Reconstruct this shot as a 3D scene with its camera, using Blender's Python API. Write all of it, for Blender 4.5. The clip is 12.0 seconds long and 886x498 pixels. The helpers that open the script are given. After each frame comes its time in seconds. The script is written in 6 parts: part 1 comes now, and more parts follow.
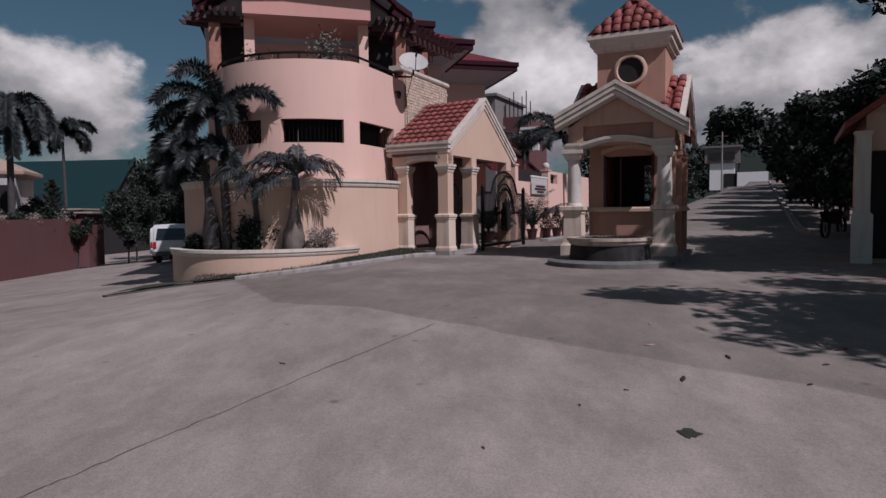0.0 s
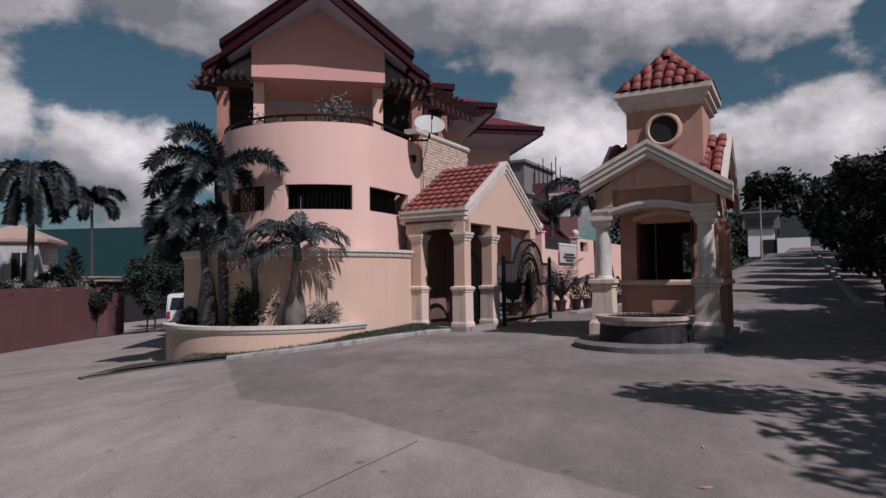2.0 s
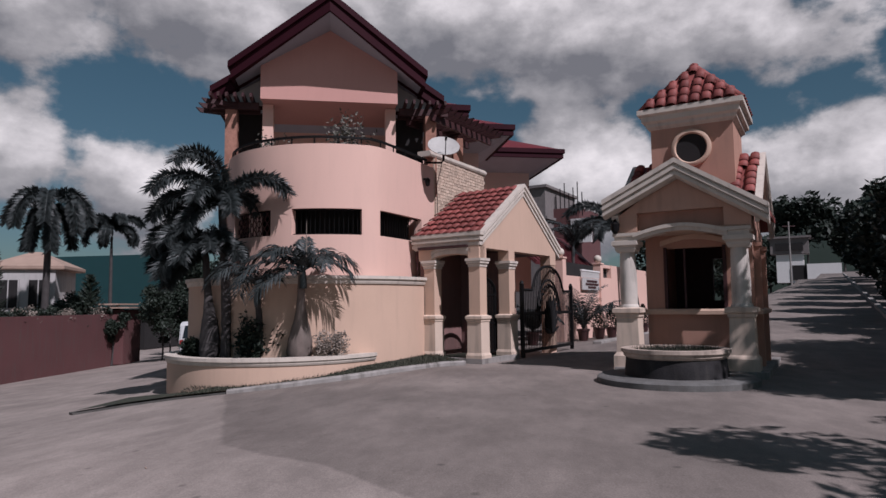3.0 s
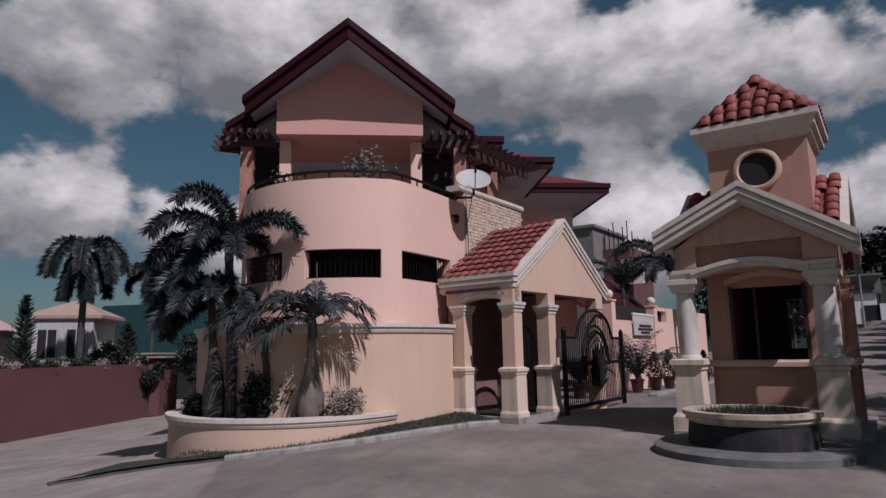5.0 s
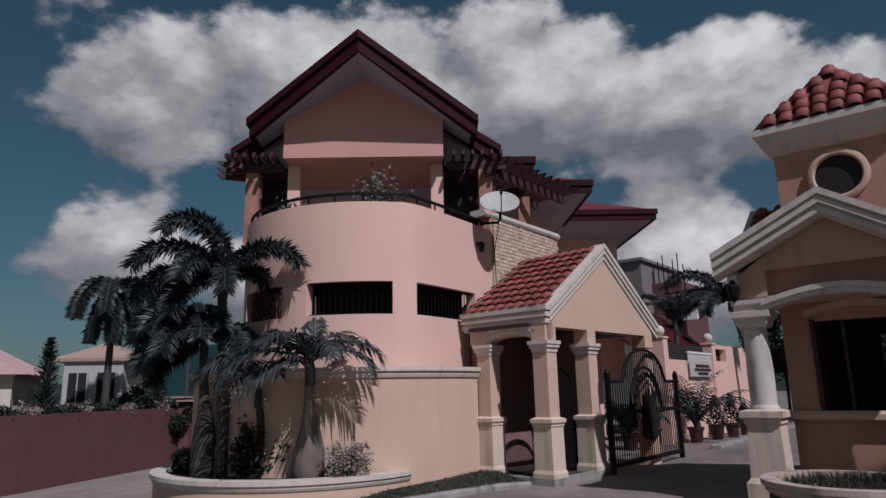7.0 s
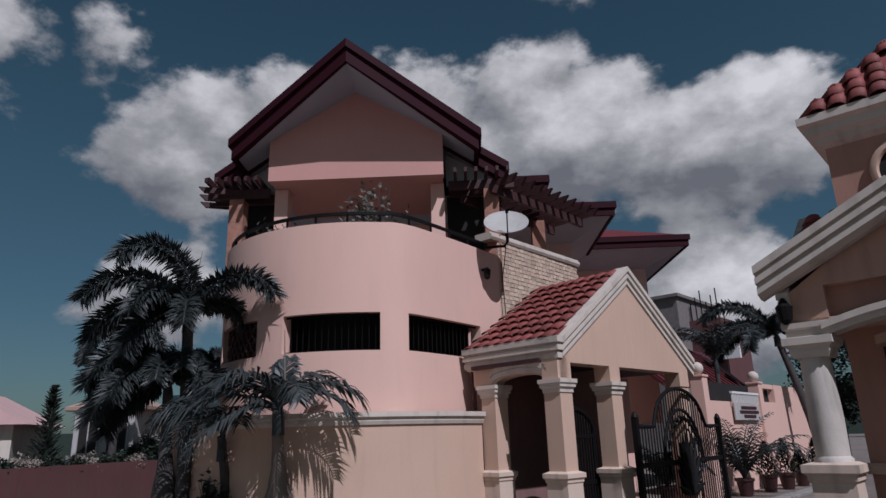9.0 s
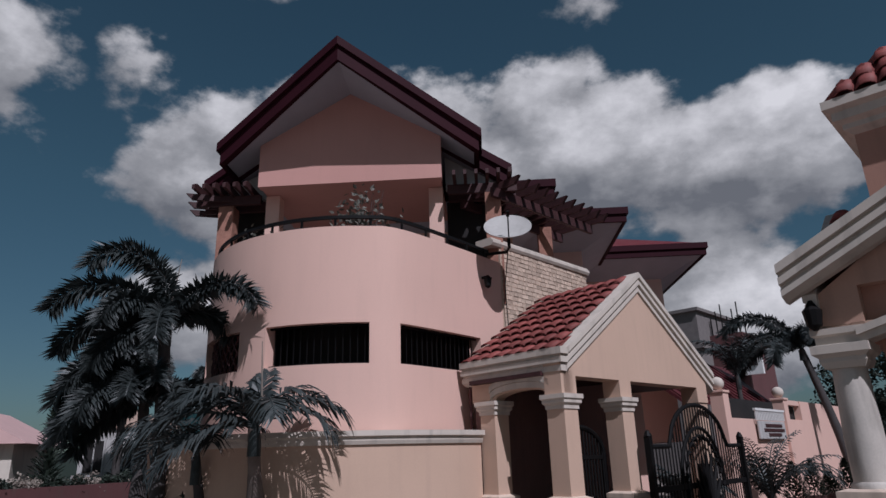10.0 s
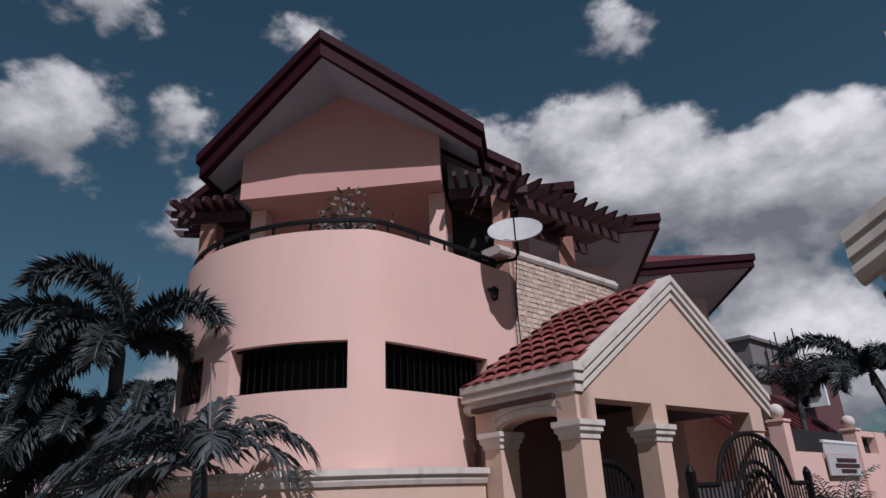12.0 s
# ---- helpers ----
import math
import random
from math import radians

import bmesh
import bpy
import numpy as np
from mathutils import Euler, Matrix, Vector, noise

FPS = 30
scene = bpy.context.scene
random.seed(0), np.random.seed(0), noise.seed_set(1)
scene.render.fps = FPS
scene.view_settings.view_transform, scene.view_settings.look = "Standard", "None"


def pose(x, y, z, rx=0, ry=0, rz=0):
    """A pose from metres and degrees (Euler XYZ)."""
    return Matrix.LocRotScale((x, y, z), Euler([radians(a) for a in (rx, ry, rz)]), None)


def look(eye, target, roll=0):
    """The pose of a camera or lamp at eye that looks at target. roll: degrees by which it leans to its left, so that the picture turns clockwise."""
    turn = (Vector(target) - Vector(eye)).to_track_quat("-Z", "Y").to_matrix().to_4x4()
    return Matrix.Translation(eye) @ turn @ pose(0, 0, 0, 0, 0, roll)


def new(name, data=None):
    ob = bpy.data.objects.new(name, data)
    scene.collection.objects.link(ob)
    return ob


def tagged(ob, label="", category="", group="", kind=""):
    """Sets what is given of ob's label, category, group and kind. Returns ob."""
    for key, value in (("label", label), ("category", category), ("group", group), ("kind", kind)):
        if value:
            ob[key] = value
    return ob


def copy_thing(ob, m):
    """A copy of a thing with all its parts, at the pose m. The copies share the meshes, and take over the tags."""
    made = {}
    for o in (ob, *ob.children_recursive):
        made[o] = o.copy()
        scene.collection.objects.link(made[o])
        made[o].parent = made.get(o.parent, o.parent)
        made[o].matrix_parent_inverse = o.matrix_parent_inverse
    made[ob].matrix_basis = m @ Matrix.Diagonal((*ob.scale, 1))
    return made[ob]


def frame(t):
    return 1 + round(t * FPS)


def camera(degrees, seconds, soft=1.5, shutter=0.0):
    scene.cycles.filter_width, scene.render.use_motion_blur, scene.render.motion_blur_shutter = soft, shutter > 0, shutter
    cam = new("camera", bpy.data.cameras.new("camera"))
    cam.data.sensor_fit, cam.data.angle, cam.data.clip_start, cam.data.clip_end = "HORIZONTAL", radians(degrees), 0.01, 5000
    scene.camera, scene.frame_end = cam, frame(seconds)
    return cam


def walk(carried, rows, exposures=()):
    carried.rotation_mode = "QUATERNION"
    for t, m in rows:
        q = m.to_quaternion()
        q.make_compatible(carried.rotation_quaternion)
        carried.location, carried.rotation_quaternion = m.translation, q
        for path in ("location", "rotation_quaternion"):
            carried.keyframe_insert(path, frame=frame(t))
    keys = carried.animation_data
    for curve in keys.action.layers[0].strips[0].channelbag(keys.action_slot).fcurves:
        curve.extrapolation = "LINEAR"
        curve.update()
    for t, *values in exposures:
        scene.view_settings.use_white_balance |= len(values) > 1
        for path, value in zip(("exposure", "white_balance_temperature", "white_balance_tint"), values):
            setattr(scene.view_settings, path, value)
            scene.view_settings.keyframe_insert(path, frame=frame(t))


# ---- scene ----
cam = camera(68.8, 12.0)
PATH = [
    (0, (0.262, 0.136, 1.753), (0.216, 2.132, 1.64), -0.7),
    (0.5, (0.379, 0.524, 1.793), (0.316, 2.522, 1.746), -0.7),
    (1, (0.492, 0.91, 1.84), (0.407, 2.908, 1.847), -0.7),
    (1.5, (0.564, 1.303, 1.873), (0.448, 3.298, 1.931), -0.6),
    (2, (0.628, 1.656, 1.906), (0.484, 3.649, 1.997), -0.6),
    (2.5, (0.709, 2.096, 1.929), (0.528, 4.083, 2.068), -0.6),
    (3, (0.75, 2.48, 1.953), (0.54, 4.461, 2.126), -0.6),
    (5, (0.993, 4.138, 2.068), (0.638, 6.082, 2.379), -1.0),
    (5.5, (1.039, 4.6, 2.088), (0.643, 6.531, 2.428), -1.0),
    (6, (1.084, 5.013, 2.132), (0.654, 6.932, 2.496), -1.1),
    (6.5, (1.113, 5.484, 2.159), (0.652, 7.389, 2.556), -1.1),
    (7, (1.136, 5.922, 2.189), (0.651, 7.814, 2.62), -1.2),
    (9, (1.32, 7.613, 2.222), (0.751, 9.446, 2.785), -1.7),
    (9.5, (1.356, 8.061, 2.227), (0.765, 9.879, 2.817), -1.7),
    (10, (1.417, 8.451, 2.246), (0.804, 10.253, 2.861), -1.7),
    (10.5, (1.446, 8.898, 2.234), (0.807, 10.678, 2.882), -2.0),
    (11, (1.495, 9.301, 2.216), (0.829, 11.06, 2.897), -2.1),
    (11.5, (1.516, 9.725, 2.219), (0.825, 11.464, 2.926), -2.2),
    (12, (1.523, 10.134, 2.214), (0.809, 11.851, 2.95), -2.4),
]
walk(cam, [(t, look(eye, target, roll)) for t, eye, target, roll in PATH], [(0, -0.34, 5680, 22), (2.5, -0.15, 5680, 22), (5, -0.33, 5640, 21), (6.5, -0.48, 5560, 19), (9.5, -0.48, 5420, 18), (12, -0.26, 5450, 19)])

# ---- light ----
SUN_AZ, SUN_EL = 45.0, 48.0      # degrees: azimuth from behind the camera towards the right, height
world = bpy.data.worlds.new("sky")
scene.world = world
world.use_nodes = True
wn, wl = world.node_tree.nodes, world.node_tree.links
sky = wn.new("ShaderNodeTexSky")
sky.sky_type, sky.sun_disc = "NISHITA", False
sky.sun_elevation, sky.sun_rotation = radians(SUN_EL), radians(180 - SUN_AZ)
bg = wn["Background"]


def wmath(op, p, q=None, clamp=False):
    n = wn.new("ShaderNodeMath")
    n.operation, n.use_clamp = op, clamp
    for i, v in enumerate((p, q)):
        if v is None:
            continue
        if isinstance(v, (int, float)):
            n.inputs[i].default_value = v
        else:
            wl.new(v, n.inputs[i])
    return n.outputs[0]


# cumulus: soft banks by compass direction and height, broken up by noise
wco = wn.new("ShaderNodeTexCoord")
sep = wn.new("ShaderNodeSeparateXYZ")
wl.new(wco.outputs["Generated"], sep.inputs[0])
az = wmath("MULTIPLY", wmath("ARCTAN2", sep.outputs[0], sep.outputs[1]), 57.3)
el = wmath("MULTIPLY", wmath("ARCSINE", sep.outputs[2]), 57.3)
BANKS = ((-39, 24.8, 8, 6.2, 0.84), (-24, 26.5, 13, 7.5, 1.0), (-5, 26, 12, 6.8, 1.0), (9, 24, 10, 5.6, 0.95), (22, 21, 8, 5, 0.65),
         (-31, 9.5, 7, 5.8, 0.8), (-42, 11, 7, 5.2, 0.72), (6, 9.5, 6.8, 5.7, 1.12), (26, 10, 9, 6.5, 0.85), (40, 15, 12, 9, 0.6),
         (-58, 29, 9, 6.0, 0.62), (-46.5, 31, 5.5, 5.5, 0.54), (-58, 39, 10, 4, 0.5), (-3, 38, 6, 4, 0.5), (-36, 40.5, 8, 3.6, 0.48), (-56, 14, 6, 1.5, 0.35),
         (62, 25, 20, 12, 0.5), (-95, 25, 22, 12, 0.5), (180, 30, 60, 14, 0.45))


def density(az, el, vector):
    """How much cloud lies in a direction: the banks, torn by two scales of noise."""
    bank = None
    for a0, e0, sa, se, amount in BANKS:
        da = wmath("DIVIDE", wmath("SUBTRACT", az, a0), sa)
        de = wmath("DIVIDE", wmath("SUBTRACT", el, e0), se)
        g = wmath("MULTIPLY", wmath("EXPONENT", wmath("MULTIPLY", wmath("ADD", wmath("MULTIPLY", da, da), wmath("MULTIPLY", de, de)), -1.0)), amount)
        bank = g if bank is None else wmath("MAXIMUM", bank, g)
    out = bank
    for scale, detail, rough, gain in ((4.6, 4, 0.5, 1.0), (14.0, 12, 0.58, 0.66)):
        cl = wn.new("ShaderNodeTexNoise")
        cl.inputs["Scale"].default_value, cl.inputs["Detail"].default_value, cl.inputs["Roughness"].default_value = scale, detail, rough
        wl.new(vector, cl.inputs["Vector"])
        out = wmath("ADD", out, wmath("MULTIPLY", wmath("SUBTRACT", cl.outputs[0], 0.5), gain))
    return out


wmap = wn.new("ShaderNodeMapping")
wmap.inputs["Scale"].default_value = (1, 1, 1.5)
wl.new(wco.outputs["Generated"], wmap.inputs[0])
sunward = wn.new("ShaderNodeVectorMath")
sunward.operation = "ADD"
sunward.inputs[1].default_value = (0.025, -0.01, 0.06)
wl.new(wmap.outputs[0], sunward.inputs[0])
dens = density(az, el, wmap.outputs[0])
dens_sun = density(wmath("ADD", az, 1.5), wmath("ADD", el, 2.3), sunward.outputs[0])
mask = wn.new("ShaderNodeMapRange")
mask.interpolation_type = "SMOOTHSTEP"
wl.new(dens, mask.inputs[0])
mask.inputs[1].default_value, mask.inputs[2].default_value = 0.28, 0.47
# the side of a cloud that thins out towards the sun is lit, the other is grey
lit = wmath("ADD", wmath("MULTIPLY", wmath("SUBTRACT", dens, dens_sun), 1.0), wmath("ADD", wmath("MULTIPLY", dens, 0.12), 0.36))
ramp = wn.new("ShaderNodeValToRGB")
ramp.color_ramp.elements[0].position, ramp.color_ramp.elements[0].color = 0.12, (0.20, 0.197, 0.185, 1)
ramp.color_ramp.elements[1].position, ramp.color_ramp.elements[1].color = 0.95, (0.97, 0.895, 0.765, 1)
middle = ramp.color_ramp.elements.new(0.48)
middle.color = (0.43, 0.405, 0.355, 1)
wl.new(lit, ramp.inputs[0])
tint = wn.new("ShaderNodeMix")
tint.data_type, tint.blend_type = "RGBA", "MULTIPLY"
tint.inputs["Factor"].default_value = 1.0
wl.new(sky.outputs[0], tint.inputs["A"])
low = wn.new("ShaderNodeValToRGB")
low.color_ramp.elements[0].position, low.color_ramp.elements[0].color = 0.0, (0.029, 0.034, 0.031, 1)
low.color_ramp.elements[1].position, low.color_ramp.elements[1].color = 0.75, (0.034, 0.044, 0.034, 1)
wl.new(wmath("DIVIDE", el, 30.0, True), low.inputs[0])
wl.new(low.outputs[0], tint.inputs["B"])
both = wn.new("ShaderNodeMix")
both.data_type = "RGBA"
wl.new(mask.outputs[0], both.inputs["Factor"])
wl.new(tint.outputs["Result"], both.inputs["A"])
wl.new(ramp.outputs[0], both.inputs["B"])
wl.new(both.outputs["Result"], bg.inputs[0])
bg.inputs[1].default_value = 1.0
sun = new("sun", bpy.data.lights.new("sun", "SUN"))
sun.data.energy, sun.data.angle, sun.data.color = 4.6, radians(0.6), (1.0, 0.93, 0.84)
a = radians(SUN_AZ)
e = radians(SUN_EL)
sun.matrix_world = look((math.sin(a) * math.cos(e) * 60, -math.cos(a) * math.cos(e) * 60, math.sin(e) * 60), (0, 0, 0))


# ---- materials ----
def material(name, base, rough=0.8, vary=0.12, scale=3.0, fine=60.0, bump=0.15, metal=0.0, dirt=0.0, random_part=0.0, spec=0.3):
    """Two scales of variation, optional dirt streaks, and a fine relief."""
    m = bpy.data.materials.new(name)
    m.use_nodes = True
    n, l = m.node_tree.nodes, m.node_tree.links
    b = n["Principled BSDF"]
    b.inputs["Roughness"].default_value, b.inputs["Metallic"].default_value = rough, metal
    b.inputs["Specular IOR Level"].default_value = spec
    co = n.new("ShaderNodeTexCoord")
    big, small = n.new("ShaderNodeTexNoise"), n.new("ShaderNodeTexNoise")
    big.inputs["Scale"].default_value, big.inputs["Detail"].default_value = scale, 5
    small.inputs["Scale"].default_value, small.inputs["Detail"].default_value = fine, 3
    for t in (big, small):
        l.new(co.outputs["Object"], t.inputs["Vector"])
    add = n.new("ShaderNodeMath")
    add.operation = "MULTIPLY_ADD"
    l.new(small.outputs[0], add.inputs[0])
    add.inputs[1].default_value = 0.4
    l.new(big.outputs[0], add.inputs[2])
    ramp = n.new("ShaderNodeMapRange")
    l.new(add.outputs[0], ramp.inputs[0])
    ramp.inputs[1].default_value, ramp.inputs[2].default_value = 0.35, 1.05
    ramp.inputs[3].default_value, ramp.inputs[4].default_value = 1 - vary, 1 + vary
    value = ramp.outputs[0]
    if random_part:
        info = n.new("ShaderNodeObjectInfo")
        r = n.new("ShaderNodeMapRange")
        l.new(info.outputs["Random"], r.inputs[0])
        r.inputs[3].default_value, r.inputs[4].default_value = 1 - random_part, 1 + random_part
        k = n.new("ShaderNodeMath")
        k.operation = "MULTIPLY"
        l.new(value, k.inputs[0])
        l.new(r.outputs[0], k.inputs[1])
        value = k.outputs[0]
    mul = n.new("ShaderNodeVectorMath")
    mul.operation = "SCALE"
    mul.inputs[0].default_value = base
    l.new(value, mul.inputs["Scale"])
    colour = mul.outputs[0]
    if dirt:
        st = n.new("ShaderNodeTexNoise")
        mp = n.new("ShaderNodeMapping")
        mp.inputs["Scale"].default_value = (4.0, 4.0, 0.55)
        l.new(co.outputs["Object"], mp.inputs[0])
        l.new(mp.outputs[0], st.inputs["Vector"])
        st.inputs["Scale"].default_value, st.inputs["Detail"].default_value = 1.6, 6
        rr = n.new("ShaderNodeMapRange")
        l.new(st.outputs[0], rr.inputs[0])
        rr.inputs[1].default_value, rr.inputs[2].default_value, rr.inputs[4].default_value = 0.5, 0.8, dirt
        mx = n.new("ShaderNodeMix")
        mx.data_type = "RGBA"
        l.new(rr.outputs[0], mx.inputs["Factor"])
        l.new(colour, mx.inputs["A"])
        mx.inputs["B"].default_value = (0.09, 0.08, 0.07, 1)
        colour = mx.outputs["Result"]
    l.new(colour, b.inputs["Base Color"])
    if bump:
        bp = n.new("ShaderNodeBump")
        bp.inputs["Strength"].default_value, bp.inputs["Distance"].default_value = bump, 0.02
        l.new(add.outputs[0], bp.inputs["Height"])
        l.new(bp.outputs[0], b.inputs["Normal"])
    return m


PINK = material("pink_paint", (0.68, 0.445, 0.37), 0.75, 0.05, 0.6, 40, 0.04, dirt=0.05)
# Upper-floor pink, deepened so the gable's shade is part of its colour.
ROSE_SHADE = material("rose_paint_shade_toned", (0.53, 0.288, 0.248), 0.8, 0.06, 0.7, 40, 0.05, dirt=0.06)
PEACH = material("peach_paint", (0.56, 0.39, 0.295), 0.8, 0.07, 0.8, 40, 0.05, dirt=0.1)
ORANGE = material("terracotta_paint", (0.42, 0.235, 0.175), 0.8, 0.1, 1.5, 40, 0.06, dirt=0.2)
CREAM = material("cream_trim_paint", (0.57, 0.50, 0.435), 0.7, 0.08, 2, 50, 0.06, dirt=0.35)
MAROON = material("maroon_fascia_paint", (0.028, 0.0045, 0.009), 0.7, 0.15, 2, 30, 0.05, spec=0.12)
REDROOF = material("red_roof_sheet", (0.13, 0.02, 0.024), 0.5, 0.15, 2, 30, 0.05)
SOFFIT = material("grey_soffit_board", (0.40, 0.41, 0.46), 0.8, 0.08, 2, 30, 0.05)
TILE = material("clay_roof_tile", (0.22, 0.058, 0.05), 0.65, 0.35, 5, 60, 0.2, dirt=0.35, random_part=0.25)
CONCRETE = material("road_concrete", (0.275, 0.23, 0.205), 0.9, 0.2, 0.45, 22, 0.25)


def road_wear(m):
    """An older, darker pour beyond an oblique edge, with stains and fine spots."""
    n, l = m.node_tree.nodes, m.node_tree.links
    b = n["Principled BSDF"]
    old = b.inputs["Base Color"].links[0].from_socket
    co = n.new("ShaderNodeTexCoord")
    sp = n.new("ShaderNodeSeparateXYZ")
    l.new(co.outputs["Object"], sp.inputs[0])
    wob = n.new("ShaderNodeTexNoise")
    wob.inputs["Scale"].default_value, wob.inputs["Detail"].default_value = 1.1, 6
    l.new(co.outputs["Object"], wob.inputs["Vector"])

    def calc(op, p, q):
        k = n.new("ShaderNodeMath")
        k.operation = op
        for i, v in enumerate((p, q)):
            if isinstance(v, (int, float)):
                k.inputs[i].default_value = v
            else:
                l.new(v, k.inputs[i])
        return k.outputs[0]

    def ramp(v, a0, a1, b0, b1):
        k = n.new("ShaderNodeMapRange")
        k.interpolation_type = "SMOOTHSTEP"
        l.new(v, k.inputs[0])
        for i, w in enumerate((a0, a1, b0, b1)):
            k.inputs[i + 1].default_value = w
        return k.outputs[0]

    w = calc("MULTIPLY", calc("SUBTRACT", wob.outputs[0], 0.5), 0.5)
    y = calc("ADD", sp.outputs[1], w)
    edge = calc("SUBTRACT", calc("ADD", y, calc("MULTIPLY", sp.outputs[0], 0.79)), 7.22)
    tip = calc("ADD", calc("ADD", sp.outputs[0], calc("MULTIPLY", y, 0.45)), -1.75)
    old_pour = ramp(calc("MINIMUM", edge, tip), 0.0, 0.09, 1.0, 0.72)
    stain = n.new("ShaderNodeTexNoise")
    stain.inputs["Scale"].default_value, stain.inputs["Detail"].default_value, stain.inputs["Roughness"].default_value = 0.35, 8, 0.65
    l.new(co.outputs["Object"], stain.inputs["Vector"])
    big = ramp(stain.outputs[0], 0.38, 0.66, 0.84, 1.07)
    spot = n.new("ShaderNodeTexVoronoi")
    spot.inputs["Scale"].default_value = 1.7
    l.new(co.outputs["Object"], spot.inputs["Vector"])
    dots = ramp(spot.outputs["Distance"], 0.03, 0.09, 0.62, 1.0)
    mid = n.new("ShaderNodeTexNoise")
    mid.inputs["Scale"].default_value, mid.inputs["Detail"].default_value, mid.inputs["Roughness"].default_value = 2.4, 10, 0.7
    stretch = n.new("ShaderNodeMapping")
    stretch.inputs["Rotation"].default_value, stretch.inputs["Scale"].default_value = (0, 0, radians(35)), (1.0, 0.45, 1.0)
    l.new(co.outputs["Object"], stretch.inputs[0])
    l.new(stretch.outputs[0], mid.inputs["Vector"])
    mott = ramp(mid.outputs[0], 0.36, 0.66, 0.87, 1.12)
    grit = n.new("ShaderNodeTexNoise")
    grit.inputs["Scale"].default_value, grit.inputs["Detail"].default_value = 70, 4
    l.new(co.outputs["Object"], grit.inputs["Vector"])
    sand = ramp(grit.outputs[0], 0.35, 0.65, 0.88, 1.12)
    k = n.new("ShaderNodeVectorMath")
    k.operation = "SCALE"
    l.new(old, k.inputs[0])
    l.new(calc("MULTIPLY", calc("MULTIPLY", calc("MULTIPLY", calc("MULTIPLY", old_pour, big), dots), mott), sand), k.inputs["Scale"])
    l.new(k.outputs[0], b.inputs["Base Color"])


road_wear(CONCRETE)
KERB = material("kerb_concrete", (0.27, 0.25, 0.235), 0.9, 0.3, 3, 40, 0.4, dirt=0.85)
GRASS = material("grass", (0.040, 0.042, 0.030), 0.9, 0.4, 8, 80, 0.8)
IRON = material("black_iron", (0.005, 0.0045, 0.005), 0.6, 0.2, 8, 60, 0.1, spec=0.16)
# Near-black; behind openings this colour stands in for unlit depth.
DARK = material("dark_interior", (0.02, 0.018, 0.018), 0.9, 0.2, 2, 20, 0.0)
# Timber brown, also the colour that darkens the booth's back walls.
WOOD = material("dark_timber_and_unlit_wall", (0.05, 0.02, 0.021), 0.6, 0.3, 8, 90, 0.2)
LEAF = material("palm_leaf", (0.034, 0.040, 0.040), 0.45, 0.8, 4, 50, 0.1, spec=0.3)
STEM = material("bottle_palm_stem", (0.17, 0.135, 0.12), 0.85, 0.35, 5, 60, 0.5, dirt=0.6)
PEDESTAL = material("pedestal_paint", (0.60, 0.475, 0.385), 0.75, 0.1, 2, 50, 0.06, dirt=0.45)
AWNING = material("maroon_awning_sheet", (0.075, 0.014, 0.017), 0.6, 0.2, 2, 30, 0.05)
BARK = material("palm_bark", (0.06, 0.053, 0.052), 0.9, 0.25, 6, 60, 0.5)
WALLRED = material("maroon_wall_paint", (0.115, 0.050, 0.050), 0.85, 0.12, 0.8, 30, 0.1, dirt=0.5)
WHITE = material("white_paint", (0.72, 0.70, 0.68), 0.5, 0.06, 2, 40, 0.03)
HOUSEWHITE = material("grey_white_render", (0.42, 0.40, 0.39), 0.8, 0.1, 1.5, 30, 0.1, dirt=0.3)
GUARD = material("guard_peach_paint", (0.50, 0.31, 0.235), 0.8, 0.09, 1.2, 40, 0.05, dirt=0.25)
DISHWHITE = material("weathered_dish_paint", (0.42, 0.40, 0.38), 0.6, 0.12, 4, 40, 0.03, dirt=0.2)
COLUMN = material("weathered_column_paint", (0.54, 0.49, 0.44), 0.8, 0.16, 3, 50, 0.1, dirt=0.75)
GREENROOF = material("green_metal_roof", (0.009, 0.030, 0.031), 0.5, 0.1, 1, 30, 0.05)


# ---- mesh tools ----
def thing(name, m, label, category, group="", kind=""):
    ob = new(name)
    ob.matrix_world = m
    return tagged(ob, label, category, group, kind)


def mesh_of(name, bm, mat):
    bmesh.ops.recalc_face_normals(bm, faces=bm.faces)
    me = bpy.data.meshes.new(name)
    bm.to_mesh(me)
    bm.free()
    me.materials.append(mat)
    return me


def part(name, bm, mat, parent=None, label="", smooth=False):
    me = mesh_of(name, bm, mat)
    if smooth:
        me.polygons.foreach_set("use_smooth", [True] * len(me.polygons))
        me.set_sharp_from_angle(angle=radians(40))
    ob = new(name, me)
    if parent:
        ob.parent = parent
    return tagged(ob, label)


def solid(name, bm, mat, label, category, kind="", group="", smooth=False):
    return tagged(part(name, bm, mat, None, label, smooth), "", category, group, kind)


def box(bm, c, s, m=None, bevel=0.0):
    r = bmesh.ops.create_cube(bm, size=1.0, matrix=(m or Matrix()) @ Matrix.Translation(c) @ Matrix.Diagonal((*s, 1)))
    if bevel:
        es = list({ed for v in r["verts"] for ed in v.link_edges})
        bmesh.ops.bevel(bm, geom=es, offset=bevel, segments=2, affect="EDGES", profile=0.5)
    return bm


def prism(bm, pts, fn):
    """A polygon swept between two places: fn(p, 0) and fn(p, 1) give 3D points."""
    a = [bm.verts.new(fn(p, 0)) for p in pts]
    b = [bm.verts.new(fn(p, 1)) for p in pts]
    n = len(pts)
    bm.faces.new(a)
    bm.faces.new(b)
    for i in range(n):
        bm.faces.new((a[i], a[(i + 1) % n], b[(i + 1) % n], b[i]))
    return bm


